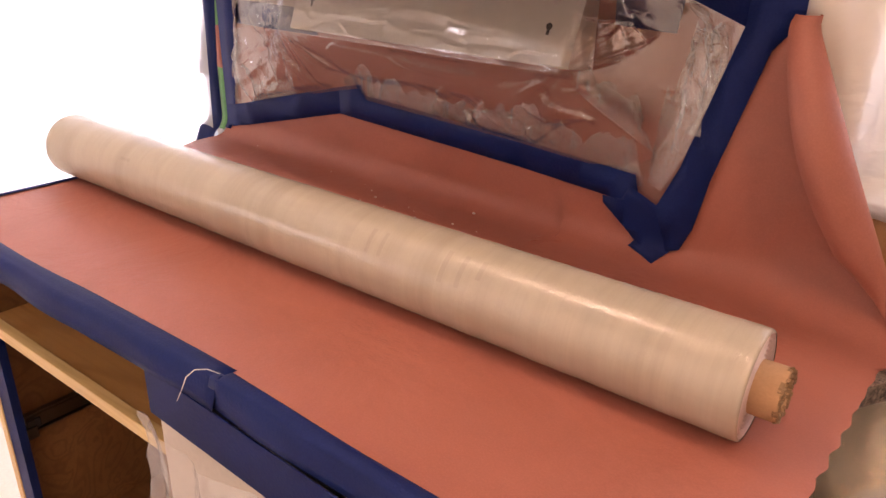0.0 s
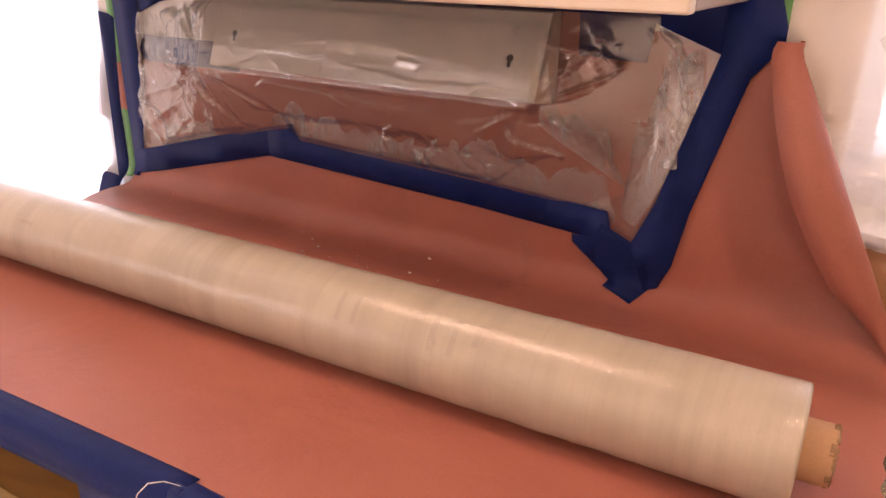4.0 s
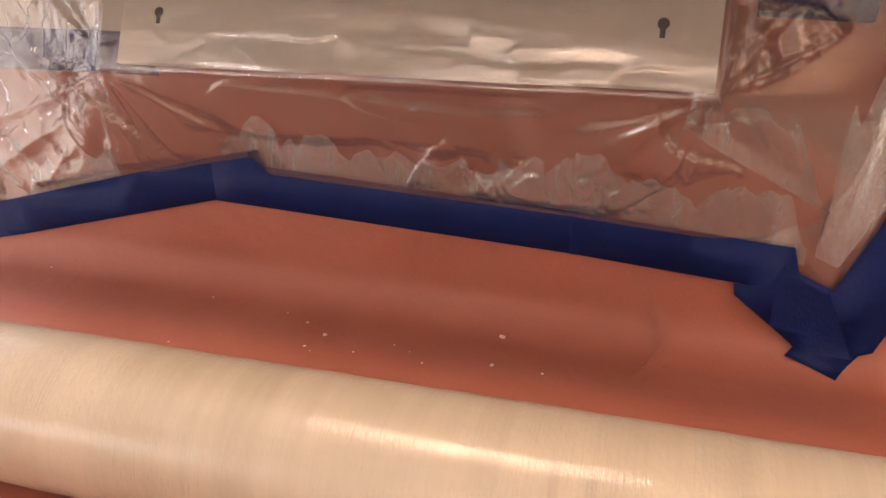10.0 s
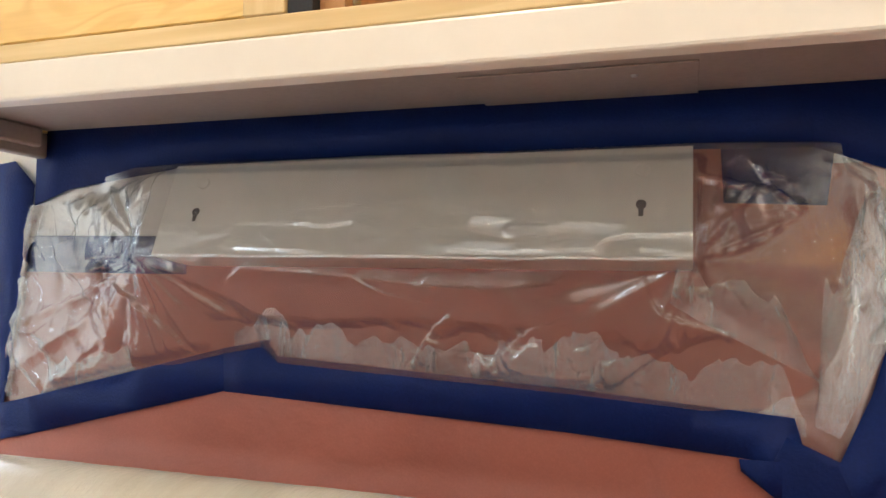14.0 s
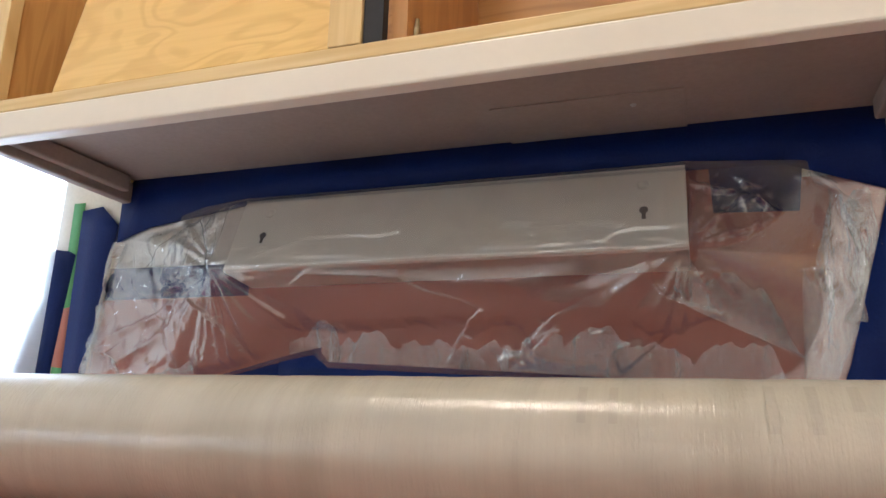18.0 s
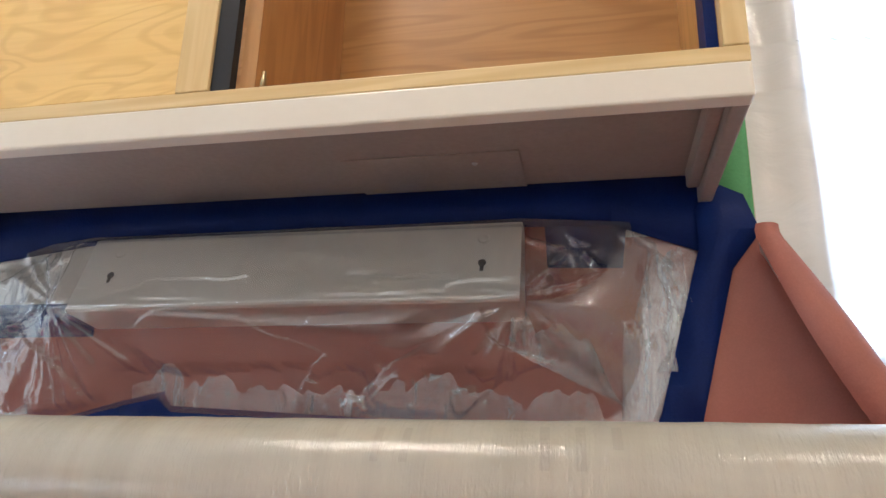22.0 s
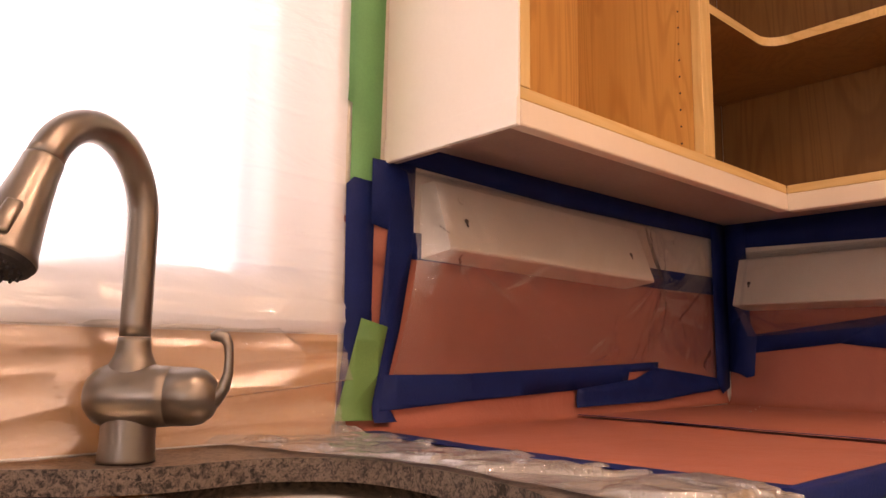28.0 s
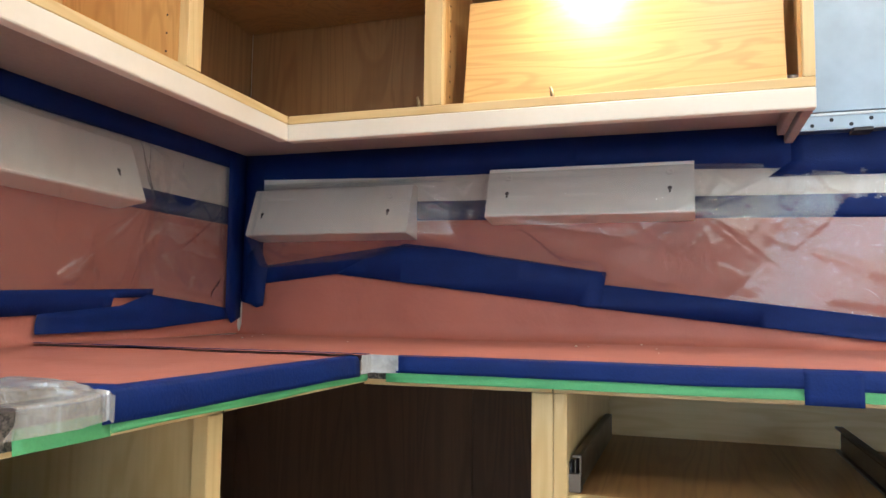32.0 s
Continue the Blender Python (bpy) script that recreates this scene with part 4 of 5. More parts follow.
blue("n", [(-.243, 1.0), (-.215, .938), (-.196, .945), (-.181, .982), (-.166, 1.065), (-.118, 1.246), (-.088, 1.285), (-.082, 1.30), (-.097, 1.345), (-.13, 1.362), (-.156, 1.33), (-.156, 1.276), (-.214, 1.07)], 0.0185)
strip("n", [(-1.362, .925), (-1.341, .925), (-1.341, 1.345), (-1.365, 1.345)], 0.0100, GREEN, "strip of green masking tape along the wall's end")
strip("n", [(-1.364, 1.07), (-1.342, 1.068), (-1.342, 1.167), (-1.362, 1.164)], 0.0106, PAPER, "torn sliver of red rosin paper between strips of tape", name="paper_scrap", group="")
blue("n", [(-1.432, .862), (-1.362, .885), (-1.364, 1.07), (-1.356, 1.16), (-1.346, 1.255), (-1.362, 1.262), (-1.408, 1.268), (-1.412, 1.185), (-1.428, 1.15), (-1.466, 1.042), (-1.428, 1.036)], 0.0110, "torn blue masking tape holding the curtain of plastic")
strip("n", [(-.132, 1.29), (-.085, 1.29), (-.078, 2.2), (-.128, 2.2)], 0.0100, GREEN, "long strip of green masking tape between cabinet and window")
# second wall
strip("n", [(.998, 1.17), (1.046, 1.17), (1.046, 1.245), (.998, 1.245)], 0.0085, PAPER, "sliver of red rosin paper between upright tapes", name="paper_scrap", group="")
strip("n", [(.966, 1.28), (1.022, 1.29), (1.027, 1.6), (1.030, 2.2), (.958, 2.2), (.954, 1.424), (.966, 1.42)], 0.0100, GREEN, "long strip of green masking tape between window and cabinet")
blue("n", [(.958, 1.289), (.972, 1.302), (1.008, 1.300), (1.012, 1.231), (1.012, 1.10), (1.020, .96), (.950, .931), (.962, 1.05)], 0.0130)
blue("n", [(1.006, 1.338), (1.095, 1.340), (1.092, 1.2), (1.068, 1.072), (1.048, .998), (1.052, .945), (1.058, .928), (1.015, .928), (1.028, 1.09), (1.040, 1.227), (1.006, 1.233)], 0.0145)
strip("n", [(.991, 1.085), (1.042, 1.073), (1.014, .952), (1.012, .932), (.944, .934), (.955, .956)], 0.0190, LIME, "short strip of bright green masking tape over blue")
blue("n", [(1.03, .944), (1.2, .953), (1.51, .966), (1.69, .969), (1.70, 1.0), (1.81, 1.004), (1.815, 1.022), (1.5, 1.010), (1.2, .999), (1.04, .999)], 0.0155)
blue("n", [(1.51, .933), (1.8, .937), (2.09, .957), (2.09, .982), (1.995, .992), (1.8, 1.01), (1.72, .985), (1.6, .975), (1.52, .968)], 0.0165)
blue("n", [(1.05, 1.40), (1.06, 1.34), (1.485, 1.328), (2.07, 1.332), (2.15, 1.332), (2.15, 1.385), (1.05, 1.385)], 0.0130)
blue("n", [(2.07, 1.375), (2.075, .975), (2.10, .945), (2.14, .96), (2.15, 1.375)], 0.0175)
# far wall
blue("e", [(1.145, 1.378), (1.09, 1.378), (1.085, 1.1), (1.095, 1.05), (1.10, .99), (1.145, 1.0)], 0.0175)
blue("e", [(1.148, 1.378), (-.15, 1.375), (-.15, 1.285), (.3, 1.30), (.7, 1.302), (1.1, 1.312), (1.148, 1.3)], 0.0130)
blue("e", [(1.13, 1.0), (1.10, .985), (1.08, .99), (1.07, 1.09), (1.10, 1.15), (1.13, 1.12)], 0.0185)
blue("e", [(1.09, 1.045), (.86, 1.072), (.72, 1.085), (.66, 1.138), (.74, 1.136), (1.09, 1.09)], 0.0155)
blue("e", [(.88, 1.07), (.278, .998), (.24, 1.0), (.228, 1.072), (.6, 1.13), (.70, 1.142), (.80, 1.11)], 0.0165)
blue("e", [(.29, .998), (-.315, .934), (-1.25, .85 + .05), (-1.25, .945), (-.316, .981), (.235, 1.045), (.3, 1.05)], 0.0155)
blue("e", [(-.145, 1.41), (-1.25, 1.41), (-1.25, 1.26), (-.1, 1.268), (-.145, 1.3)], 0.0135, "wide blue masking tape band beside the cabinet")

# ---- plastic sheets over the openings ----
def window_sheet():
    """Frosted sheet over window and splashback: straight packing creases above, slack satin folds below the sill."""
    a, b = np.meshgrid(np.linspace(0, 1, 190), np.linspace(0, 1, 470))
    z = CT + 0.148 + b * 1.154
    h = z - CT
    x0 = np.where(h < 0.36, np.maximum(-0.085, 0.085 - 0.178 * np.minimum(1.0, h / 0.37) ** 1.1), -0.085)
    x = x0 + a * (0.952 - x0)
    far = step(x, 0.06, 0.16)
    off = 0.008 + 0.006 * far + 0.02 * far * np.maximum(0, 1 - h / 0.16) ** 1.3
    off += 0.012 * np.maximum(0, 1 - np.abs(h - 0.165 + 0.004 * swell(x * 9, x * 0, 2)) / 0.03)
    off += 0.10 * 0.03 * facets(x / 0.22, h / 0.11, 12, 1.1)
    off += step(h, 0.30, 0.22) * 0.012 * 0.6 * facets(x / 0.11 + h / 0.1, h / 0.03, 15, 1.1)
    for k, (zc, lean, p) in enumerate(((1.150, 0.0, 1.0), (1.192, -0.02, 0.5), (1.222, -0.035, 0.8), (1.262, -0.02, 0.5), (1.315, -0.05, 0.9), (1.372, -0.03, 0.6),
                                       (1.42, -0.07, 1.0), (1.475, -0.03, 0.6), (1.54, -0.05, 0.8), (1.62, -0.03, 0.7))):
        zl = zc + lean * (x - 0.3) + 0.004 * swell(x * 7, x * 0, k)
        off += 0.0019 * p * np.exp(-((z - zl) / 0.0030) ** 2) * step(swell(x * 3.2, x * 0, k + 20), -0.5, 0.1)
    off += 0.006 * (1 - far) * (0.5 + 0.5 * np.sin(x * 130 + 2 * swell(x * 8, z * 1.5, 5)))
    return wall_sheet("window_sheet", "n", x, z, np.maximum(off, 0.0065), SHEET, None, "translucent plastic sheet taped over the window down to the counter", cove=0.0, shadow=False, category="plastic sheet")


window_sheet()


def splash_sheet():
    """The slack lower end of the sheet, lying close on the board in broad slanting folds."""
    a, b = np.meshgrid(np.linspace(0, 1, 300), np.linspace(0, 1, 90))
    z = CT + 0.002 + b * 0.158
    h = z - CT
    x0 = 0.085 - 0.178 * (h / 0.37) ** 1.1
    x = x0 + a * (0.952 - x0)
    far = step(x, 0.03, 0.12)
    w = 0.06 * 0.34 * facets(x / 0.34 + 4.0 * h, h / 0.055 - 1.4 * x, 4, 0.6) + 0.03 * 0.12 * facets(x / 0.2 + 3 * h, h / 0.03 - 1.8 * x, 8, 0.6)
    w = w - w.min()
    off = 0.0075 + 0.018 * far * np.maximum(0, 1 - h / 0.16) ** 1.3 + far * step(h, 0.165, 0.12) * w + 0.010 * step(h, 0.13, 0.16)
    return wall_sheet("splash_sheet", "n", x, z, off, SATIN, None, "slack satin plastic sheet over tan board behind the sink", cove=0.0, shadow=False, category="plastic sheet")


splash_sheet()


part("backsplash_board", block(0.0, 0.955, NY - 0.0026, NY - 0.0004, CT + 0.001, 1.058), KRAFT, None, "tan masking board on the wall behind the sink, under plastic", category="masking board")


def sheet_flap(a, b):
    tip, left, low = Vector((0.138, 0, 1.417)), Vector((0.011, 0, 1.304)), Vector((0.067, 0, 1.213))
    p = tip + ((left - tip) * (1 - b) + (low - tip) * b) * max(a, 0.02)
    return Vector((p.x, NY - 0.032 - 0.006 * a * math.sin(b * 3) - 0.003 * noise.noise(Vector((a * 4, b * 4, 1))), p.z))


part("sheet_flap", grid(sheet_flap, 12, 8), FLAP, None, "loose folded corner of translucent plastic sheet", smooth=True, shadow=False, category="plastic sheet")


def curtain(a, b):
    x = -3.0 + a * 1.62
    z = 0.02 + b * 2.15
    y = NY - 0.012 - 0.02 * ridge(x * 3.2, z * 0.25, 3) ** 2 - 0.006 * ridge(x * 9, z * 0.6, 5)
    return Vector((x, y, z))


part("plastic_curtain", grid(curtain, 120, 40), SHEET, None, "sheet of translucent plastic hung over the bright garden door", smooth=True, shadow=False, category="plastic sheet")


def counter_film():
    """Loose film on the granite, rising in sharp folds."""
    a, b = np.meshgrid(np.linspace(0, 1, 110), np.linspace(0, 1, 250))
    y = np.maximum(CF - 0.0075, 0.478 + b * 0.67)
    rx = 0.865 - 0.12 * np.maximum(0, (b - 0.62) / 0.38) + 0.012 * swell(b * 14, b * 0, 3)
    rx += (0.895 - 0.3 * (y - CF) + 0.006 * swell(b * 60, b * 0, 5) - rx) * step(b, 0.13, 0.06)
    x = rx + a * (0.99 - rx)
    h = 0.06 * 0.15 * facets(x / 0.05 + y / 0.06, y / 0.09, 4) + 0.02 * 0.18 * facets(x / 0.02, y / 0.034, 9)
    fall = np.maximum(0, 0.0335 - b) * 0.67
    y = y - np.where(fall > 0, np.maximum(0, h - h.min()) * 0.4, 0)
    z = CT + 0.003 - fall + np.maximum(0, h - h.min() * 0.6) * step(a, 0, 0.1) * step(a, 1, 0.9)
    k = (np.arange(249)[:, None] * 110 + np.arange(109)[None]).ravel()
    me = bpy.data.meshes.new("counter_film")
    me.from_pydata(np.stack([x, y, z], -1).reshape(-1, 3).tolist(), [], np.stack([k, k + 1, k + 111, k + 110], -1).tolist())
    bm = bmesh.new()
    bm.from_mesh(me)
    bpy.data.meshes.remove(me)
    return bm


part("counter_film", counter_film(), MILKFILM, None, "crumpled clear plastic film lying on the granite beside the sink", smooth=True, category="plastic film")

# ---- roll of film ----
RA, RB = Vector((-1.282, 0.752, CT + 0.0621)), Vector((0.030, 0.8005, CT + 0.0621))
axis = (RB - RA).normalized()
RM = Matrix.Translation(RA) @ axis.to_track_quat("Z", "Y").to_matrix().to_4x4()
RL = (RB - RA).length
roll = thing("film_roll", (RA + RB) / 2 - Vector((0, 0, 0.059)), "long heavy roll of pale milky plastic film on a cardboard core", "film roll")
RR = 0.0592


nseg, nlen = 72, 120
bm = bmesh.new()
prof = [(RR - 0.004, 0.0), (RR - 0.001, 0.0008), (RR, 0.003)] + [(RR + 0.0006 * noise.noise(Vector((i * 0.35, 0, 0))), 0.003 + (RL - 0.006) * i / nlen) for i in range(1, nlen)] + [(RR, RL - 0.003), (RR - 0.001, RL - 0.0008), (RR - 0.004, RL)]
part("wound_film", lathe(bm, prof, RM, nseg), ROLL, roll, smooth=True)
for zz, sgn in ((0.001, 1), (RL - 0.001, -1)):
    part("film_end", lathe(bmesh.new(), [(RR - 0.003, zz)] + [(0.0285 + (RR - 0.0345) * k / 10, zz + sgn * 0.0015 * (k % 2)) for k in range(10, -1, -1)], RM, nseg), FILMEND, roll, "pinkish layered film edge")
part("core", lathe(bmesh.new(), [(0.0285, -0.02), (0.0285, RL + 0.025), (0.0275, RL + 0.027), (0.0225, RL + 0.026), (0.0215, RL + 0.023), (0.0215, -0.018), (0.0285, -0.02)], RM, 40), CARD, roll, "brown cardboard core", smooth=True)
random.seed(4)
bm = bmesh.new()
for i in range(70):
    a = 2 * math.pi * i / 70 + random.uniform(-.03, .03)
    m = RM @ Matrix.Rotation(a, 4, "Z") @ Matrix.Translation((0.025 + random.uniform(-.002, .003), 0, RL + 0.026))
    s = random.uniform(0.0005, 0.0026)
    add_box(bm, -s, s, -0.0018, 0.0018, -0.004, random.uniform(0.0, 0.0028), rot=m @ Matrix.Rotation(random.uniform(-.5, .5), 4, "Y"))
part("frayed_rim", bm, CARDEDGE, roll, "frayed torn cardboard rim")

# ---- crumbs on the paper ----
random.seed(9)
CRUMBS = [(-0.749, 1.051, 0.0022), (-0.782, 1.074, 0.0016), (-0.758, 1.021, 0.0015), (-0.562, 1.11, 0.0028), (-0.557, 1.044, 0.0024), (-0.505, 1.044, 0.0012), (-1.191, 1.116, 0.0012), (-0.703, 1.025, 0.001), (-0.668, 1.054, 0.001), (-0.626, 1.026, 0.0011), (-0.647, 1.045, 0.0008), (-0.926, 1.101, 0.0009), (-0.817, 1.091, 0.0009)]
CRUMBS += [(random.uniform(-0.95, -0.55), random.uniform(0.93, 1.02), random.uniform(0.0005, 0.0009)) for _ in range(16)]
CRUMBS += [(random.uniform(1.7, 2.1), random.uniform(0.1, 1.05), random.uniform(0.0012, 0.003)) for _ in range(9)]
for x, y, r in CRUMBS:
    bm = bmesh.new()
    bmesh.ops.create_icosphere(bm, subdivisions=1, radius=r * 1.3)
    for v in bm.verts:
        v.co *= random.uniform(0.6, 1.25)
        v.co.z *= 0.55
    bmesh.ops.translate(bm, verts=bm.verts, vec=(x, y, CT + 0.0045 + r * 0.3 + (0.003 if x > 1.5 else 0)))
    part("plaster_crumb", bm, DUST, None, "tiny crumb of white plaster on red paper", category="crumb", group="plaster crumbs")

# ---- tape along the counter edges ----
def edge_tape(axis_, a0, a1, front, inset, drop, material, label, z_top=None, sag=0.0, seed=1.0, start=0.0):
    """Tape folded over a counter edge; axis_ 'x' runs along x with its face to -y, 'y' along y with its face to -x."""
    n = max(8, int(abs(a1 - a0) / 0.02))
    prof = [(inset, CT + 0.006), (0.006, CT + 0.0075), (-0.002, CT + 0.005), (-0.005, CT - 0.004), (-0.006, CT - drop)]
    if start:
        prof = [(-0.0035, CT - start), (-0.0045, CT - drop)]

    def fn(a, b):
        t = a0 + a * (a1 - a0)
        k = b * (len(prof) - 1)
        i = min(int(k), len(prof) - 2)
        d = prof[i][0] + (prof[i + 1][0] - prof[i][0]) * (k - i)
        z = prof[i][1] + (prof[i + 1][1] - prof[i][1]) * (k - i)
        wv = noise.noise(Vector((t * 7, seed, b * 2)))
        d -= sag * b * (0.7 + 0.5 * wv) + 0.0015 * wv
        if b == 0:
            d += 0.004 * noise.noise(Vector((t * 4, seed + 3, 0)))
        z += 0.002 * wv * b
        return Vector((t, front + d - (overhang(t) if t < -0.4 else 0.0), z)) if axis_ == "x" else Vector((front + d, t, z))
    bm = grid(fn, n, 12)
    bm.normal_update()
    bmesh.ops.solidify(bm, geom=bm.faces[:], thickness=0.0008)
    return part("edge_tape", bm, material, None, label, smooth=True, category="tape", group="tape along the counter edges")


BT = "blue masking tape folded over the counter's front edge"
edge_tape("x", -1.262, -0.447, CF, 0.016, 0.030, BLUE, BT, sag=0.022, seed=2.0)
torn = tube(bmesh.new(), [(-0.452, 0.507, CT + 0.0088), (-0.470, 0.503, CT + 0.0090), (-0.482, 0.494, CT + 0.0075), (-0.485, 0.484, CT + 0.001), (-0.484, 0.476, CT - 0.012), (-0.486, 0.470, CT - 0.024)], [0.0003, 0.0006, 0.0007, 0.0007, 0.0006, 0.0003], 6)
part("tape_fibres", torn, DUST, None, "frayed pale torn end of masking tape", smooth=True, category="tape")
edge_tape("x", -0.46, 0.12, CF - 0.003, 0.014, 0.030, BLUE, BT, sag=0.008, seed=5.0)
edge_tape("y", CF, 0.86, -1.258, 0.012, 0.035, BLUE, "blue masking tape over the counter's end")
edge_tape("x", 0.985, 1.472, CF, 0.012, 0.021, BLUE, BT, seed=7.0)
edge_tape("x", 0.905, 0.996, CF, 0.0, 0.031, GREEN, "wide end of green masking tape on the counter's front edge", start=0.0125, seed=6.0)
edge_tape("x", 0.9965, 1.5, CF, 0.0, 0.029, GREEN, "green masking tape under the counter's front edge", start=0.0205, seed=3.0)
edge_tape("y", -1.3, 0.462, CE, 0.010, 0.0175, BLUE, BT, seed=9.0)
edge_tape("y", -1.3, 0.478, CE, 0.0, 0.031, GREEN, "green masking tape under the counter's front edge", start=0.0165, seed=4.0)
bm = grid(lambda a, b: Vector((1.472 + 0.034 * min(1, a * 2), CF - 0.0075 - 0.042 * max(0, a * 2 - 1) + 0.0015 * noise.noise(Vector((a * 9, b * 6, 0))), CT + 0.0075 - 0.026 * b)), 16, 8)
part("corner_film", bm, WHITEFILM, None, "scrap of clear film over the inner counter corner", smooth=True, category="plastic film")
edge_tape("y", 0.135 - 0.27, -0.07, CE - 0.003, 0.004, 0.036, BLUE, "short patch of blue masking tape over green", seed=12.0)


def flat_tape(pts, w, label, z=CT + 0.0062):
    """Narrow tape lying on the counter along points."""
    bm = bmesh.new()
    rows = []
    for i, (x, y) in enumerate(pts):
        ax, ay = pts[max(0, i - 1)]
        bx_, by = pts[min(len(pts) - 1, i + 1)]
        nrm = Vector((by - ay, ax - bx_, 0)).normalized() * w / 2
        k = 1 + 0.25 * noise.noise(Vector((i * 1.7, w * 50, 0)))
        rows.append([bm.verts.new(Vector((x, y, z)) + nrm * k), bm.verts.new(Vector((x, y, z)) - nrm * k)])
    for a, b in zip(rows, rows[1:]):
        bm.faces.new((a[0], a[1], b[1], b[0]))
    bm.normal_update()
    bmesh.ops.solidify(bm, geom=bm.faces[:], thickness=0.0009)
    return part("seam_tape", bm, BLUE, None, label, category="tape", group="tape along the counter edges")


flat_tape([(1.507 + 0.004 * math.sin(i), 1.13 - i * 0.0625) for i in range(11)], 0.008, "thin blue tape along the seam between two papers", CT + 0.0075)
flat_tape([(1.004 + 0.05 * (i / 12) ** 2 - 0.06 * (i / 12), 0.515 + i * 0.05) for i in range(13)], 0.034, "blue tape holding the paper's edge beside the sink", CT + 0.0062)

# ---- wall cabinets ----
def wall_cabinet(wall, u0, u1, stiles, label, ends, top=2.2, f1=None, p1=None, n1=None, back=None):
    """Open face-frame cabinet. stiles: list of (u, u) uprights; ends: which ends have a skirt and a side panel."""
    depth = NY - UF
    mid = (u0 + u1) / 2
    at = (mid, NY - depth / 2, UB) if wall == "n" else (EX - depth / 2, mid, UB)
    th = thing("wall_cabinet", at, label, "cabinet", "wall cabinets")
    zr = UB + 0.037
    f1, p1 = f1 or u1, p1 or u1
    n1 = n1 or p1 - 0.004
    frontal, across = (MAPLE, MAPLE_Y) if wall == "n" else (MAPLE_Y, MAPLE)
    part("light_rail", wbox(wall, u0, f1, depth - 0.021, depth + 0.002, UB, zr, 0.003), PRIMER, th, "painted light rail")
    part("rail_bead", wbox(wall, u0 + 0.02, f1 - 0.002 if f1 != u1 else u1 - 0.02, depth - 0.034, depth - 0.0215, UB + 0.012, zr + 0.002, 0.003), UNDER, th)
    part("bottom_rail", wbox(wall, u0, f1, depth - 0.019, depth, zr + 0.0005, zr + 0.018), frontal, th)
    part("top_rail", wbox(wall, u0, f1, depth - 0.019, depth, top - 0.05, top), frontal, th)
    for a, b in stiles:
        part("stile", wbox(wall, a, b, depth - 0.019, depth + 0.0006, zr + 0.0185, top - 0.0505), MAPLE_Z, th)
    part("underside", wbox(wall, u0 + 0.004, n1, 0.002, depth - 0.035, zr + 0.004, zr + 0.010, 0), UNDER, th, "painted underside, darkened for shade")
    part("bottom_panel", wbox(wall, u0 + 0.006, n1 - 0.002, 0.002, depth - 0.0195, zr + 0.0105, zr + 0.018, 0), frontal, th)
    part("top_panel", wbox(wall, u0 + 0.006, n1 - 0.002, 0.002, depth - 0.0195, top - 0.018, top, 0), frontal, th)
    part("back_panel", wbox(wall, u0 + 0.006, p1 - 0.004, 0.002, 0.012, zr + 0.0185, top - 0.0185, 0), back or INSIDE, th, "warm brown cabinet back")
    for e in ends:
        a, b = (u0, u0 + 0.018) if e == 0 else (u1 - 0.018, u1)
        part("side_panel", wbox(wall, a, b, 0.002, depth - 0.0195, zr, top, 0.001), PRIMER if e == 1 and wall == "n" else MAPLE_Z, th)
        c = a + 0.018 if e == 0 else a - 0.006
        part("side_lining", wbox(wall, c, c + 0.006, 0.0125, depth - 0.0195, zr + 0.0185, top - 0.0185, 0), ORANGE, th)
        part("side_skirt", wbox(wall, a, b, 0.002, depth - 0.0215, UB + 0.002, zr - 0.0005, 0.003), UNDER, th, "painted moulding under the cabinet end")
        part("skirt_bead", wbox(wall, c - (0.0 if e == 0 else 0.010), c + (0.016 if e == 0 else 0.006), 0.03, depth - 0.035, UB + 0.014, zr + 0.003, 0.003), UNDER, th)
    return th


cabA = wall_cabinet("n", -1.262, -0.134, [(-1.262, -1.222), (-0.735, -0.695), (-0.158, -0.134)], "open doorless maple wall cabinet with a painted light rail", (0, 1))
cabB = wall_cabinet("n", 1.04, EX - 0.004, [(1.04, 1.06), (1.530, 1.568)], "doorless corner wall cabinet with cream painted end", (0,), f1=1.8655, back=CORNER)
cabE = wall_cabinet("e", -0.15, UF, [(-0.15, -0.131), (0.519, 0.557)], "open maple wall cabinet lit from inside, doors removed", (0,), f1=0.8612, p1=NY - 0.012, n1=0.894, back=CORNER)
part("end_panel", wbox("n", 1.036, 1.0395, 0.003, NY - UF, UB, 2.2, 0), BOXPAINT, cabB, "smooth cream painted cabinet end")
part("end_rail", wbox("n", 1.033, 1.0357, 0.003, NY - UF, UB + 0.0005, UB + 0.04, 0.0008), BOXPAINT, cabB, "painted rail across the cabinet end")
part("partition", wbox("n", -0.668, -0.65, 0.0125, NY - UF - 0.0195, UB + 0.056, 2.18, 0), INSIDE_Z, cabA)
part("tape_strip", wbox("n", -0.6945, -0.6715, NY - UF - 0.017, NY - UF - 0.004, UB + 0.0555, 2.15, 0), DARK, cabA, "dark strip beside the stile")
part("tape_strip", wbox("n", -0.17, -0.1582, NY - UF - 0.06, NY - UF - 0.02, UB + 0.0555, 2.15, 0), BLUE, cabA, "blue tape on the inner edge")
part("bay_back", wbox("n", 1.066, 1.5295, 0.0125, 0.0155, UB + 0.056, 2.18, 0), ORANGE, cabB, "orange plywood back of the side bay")
part("partition", wbox("n", 1.53, 1.5485, 0.0125, NY - UF - 0.0195, UB + 0.056, 2.18, 0), ORANGE, cabB)
part("partition", wbox("e", 0.5195, 0.5375, 0.0125, NY - UF - 0.0195, UB + 0.056, 2.18, 0), ORANGE, cabE)

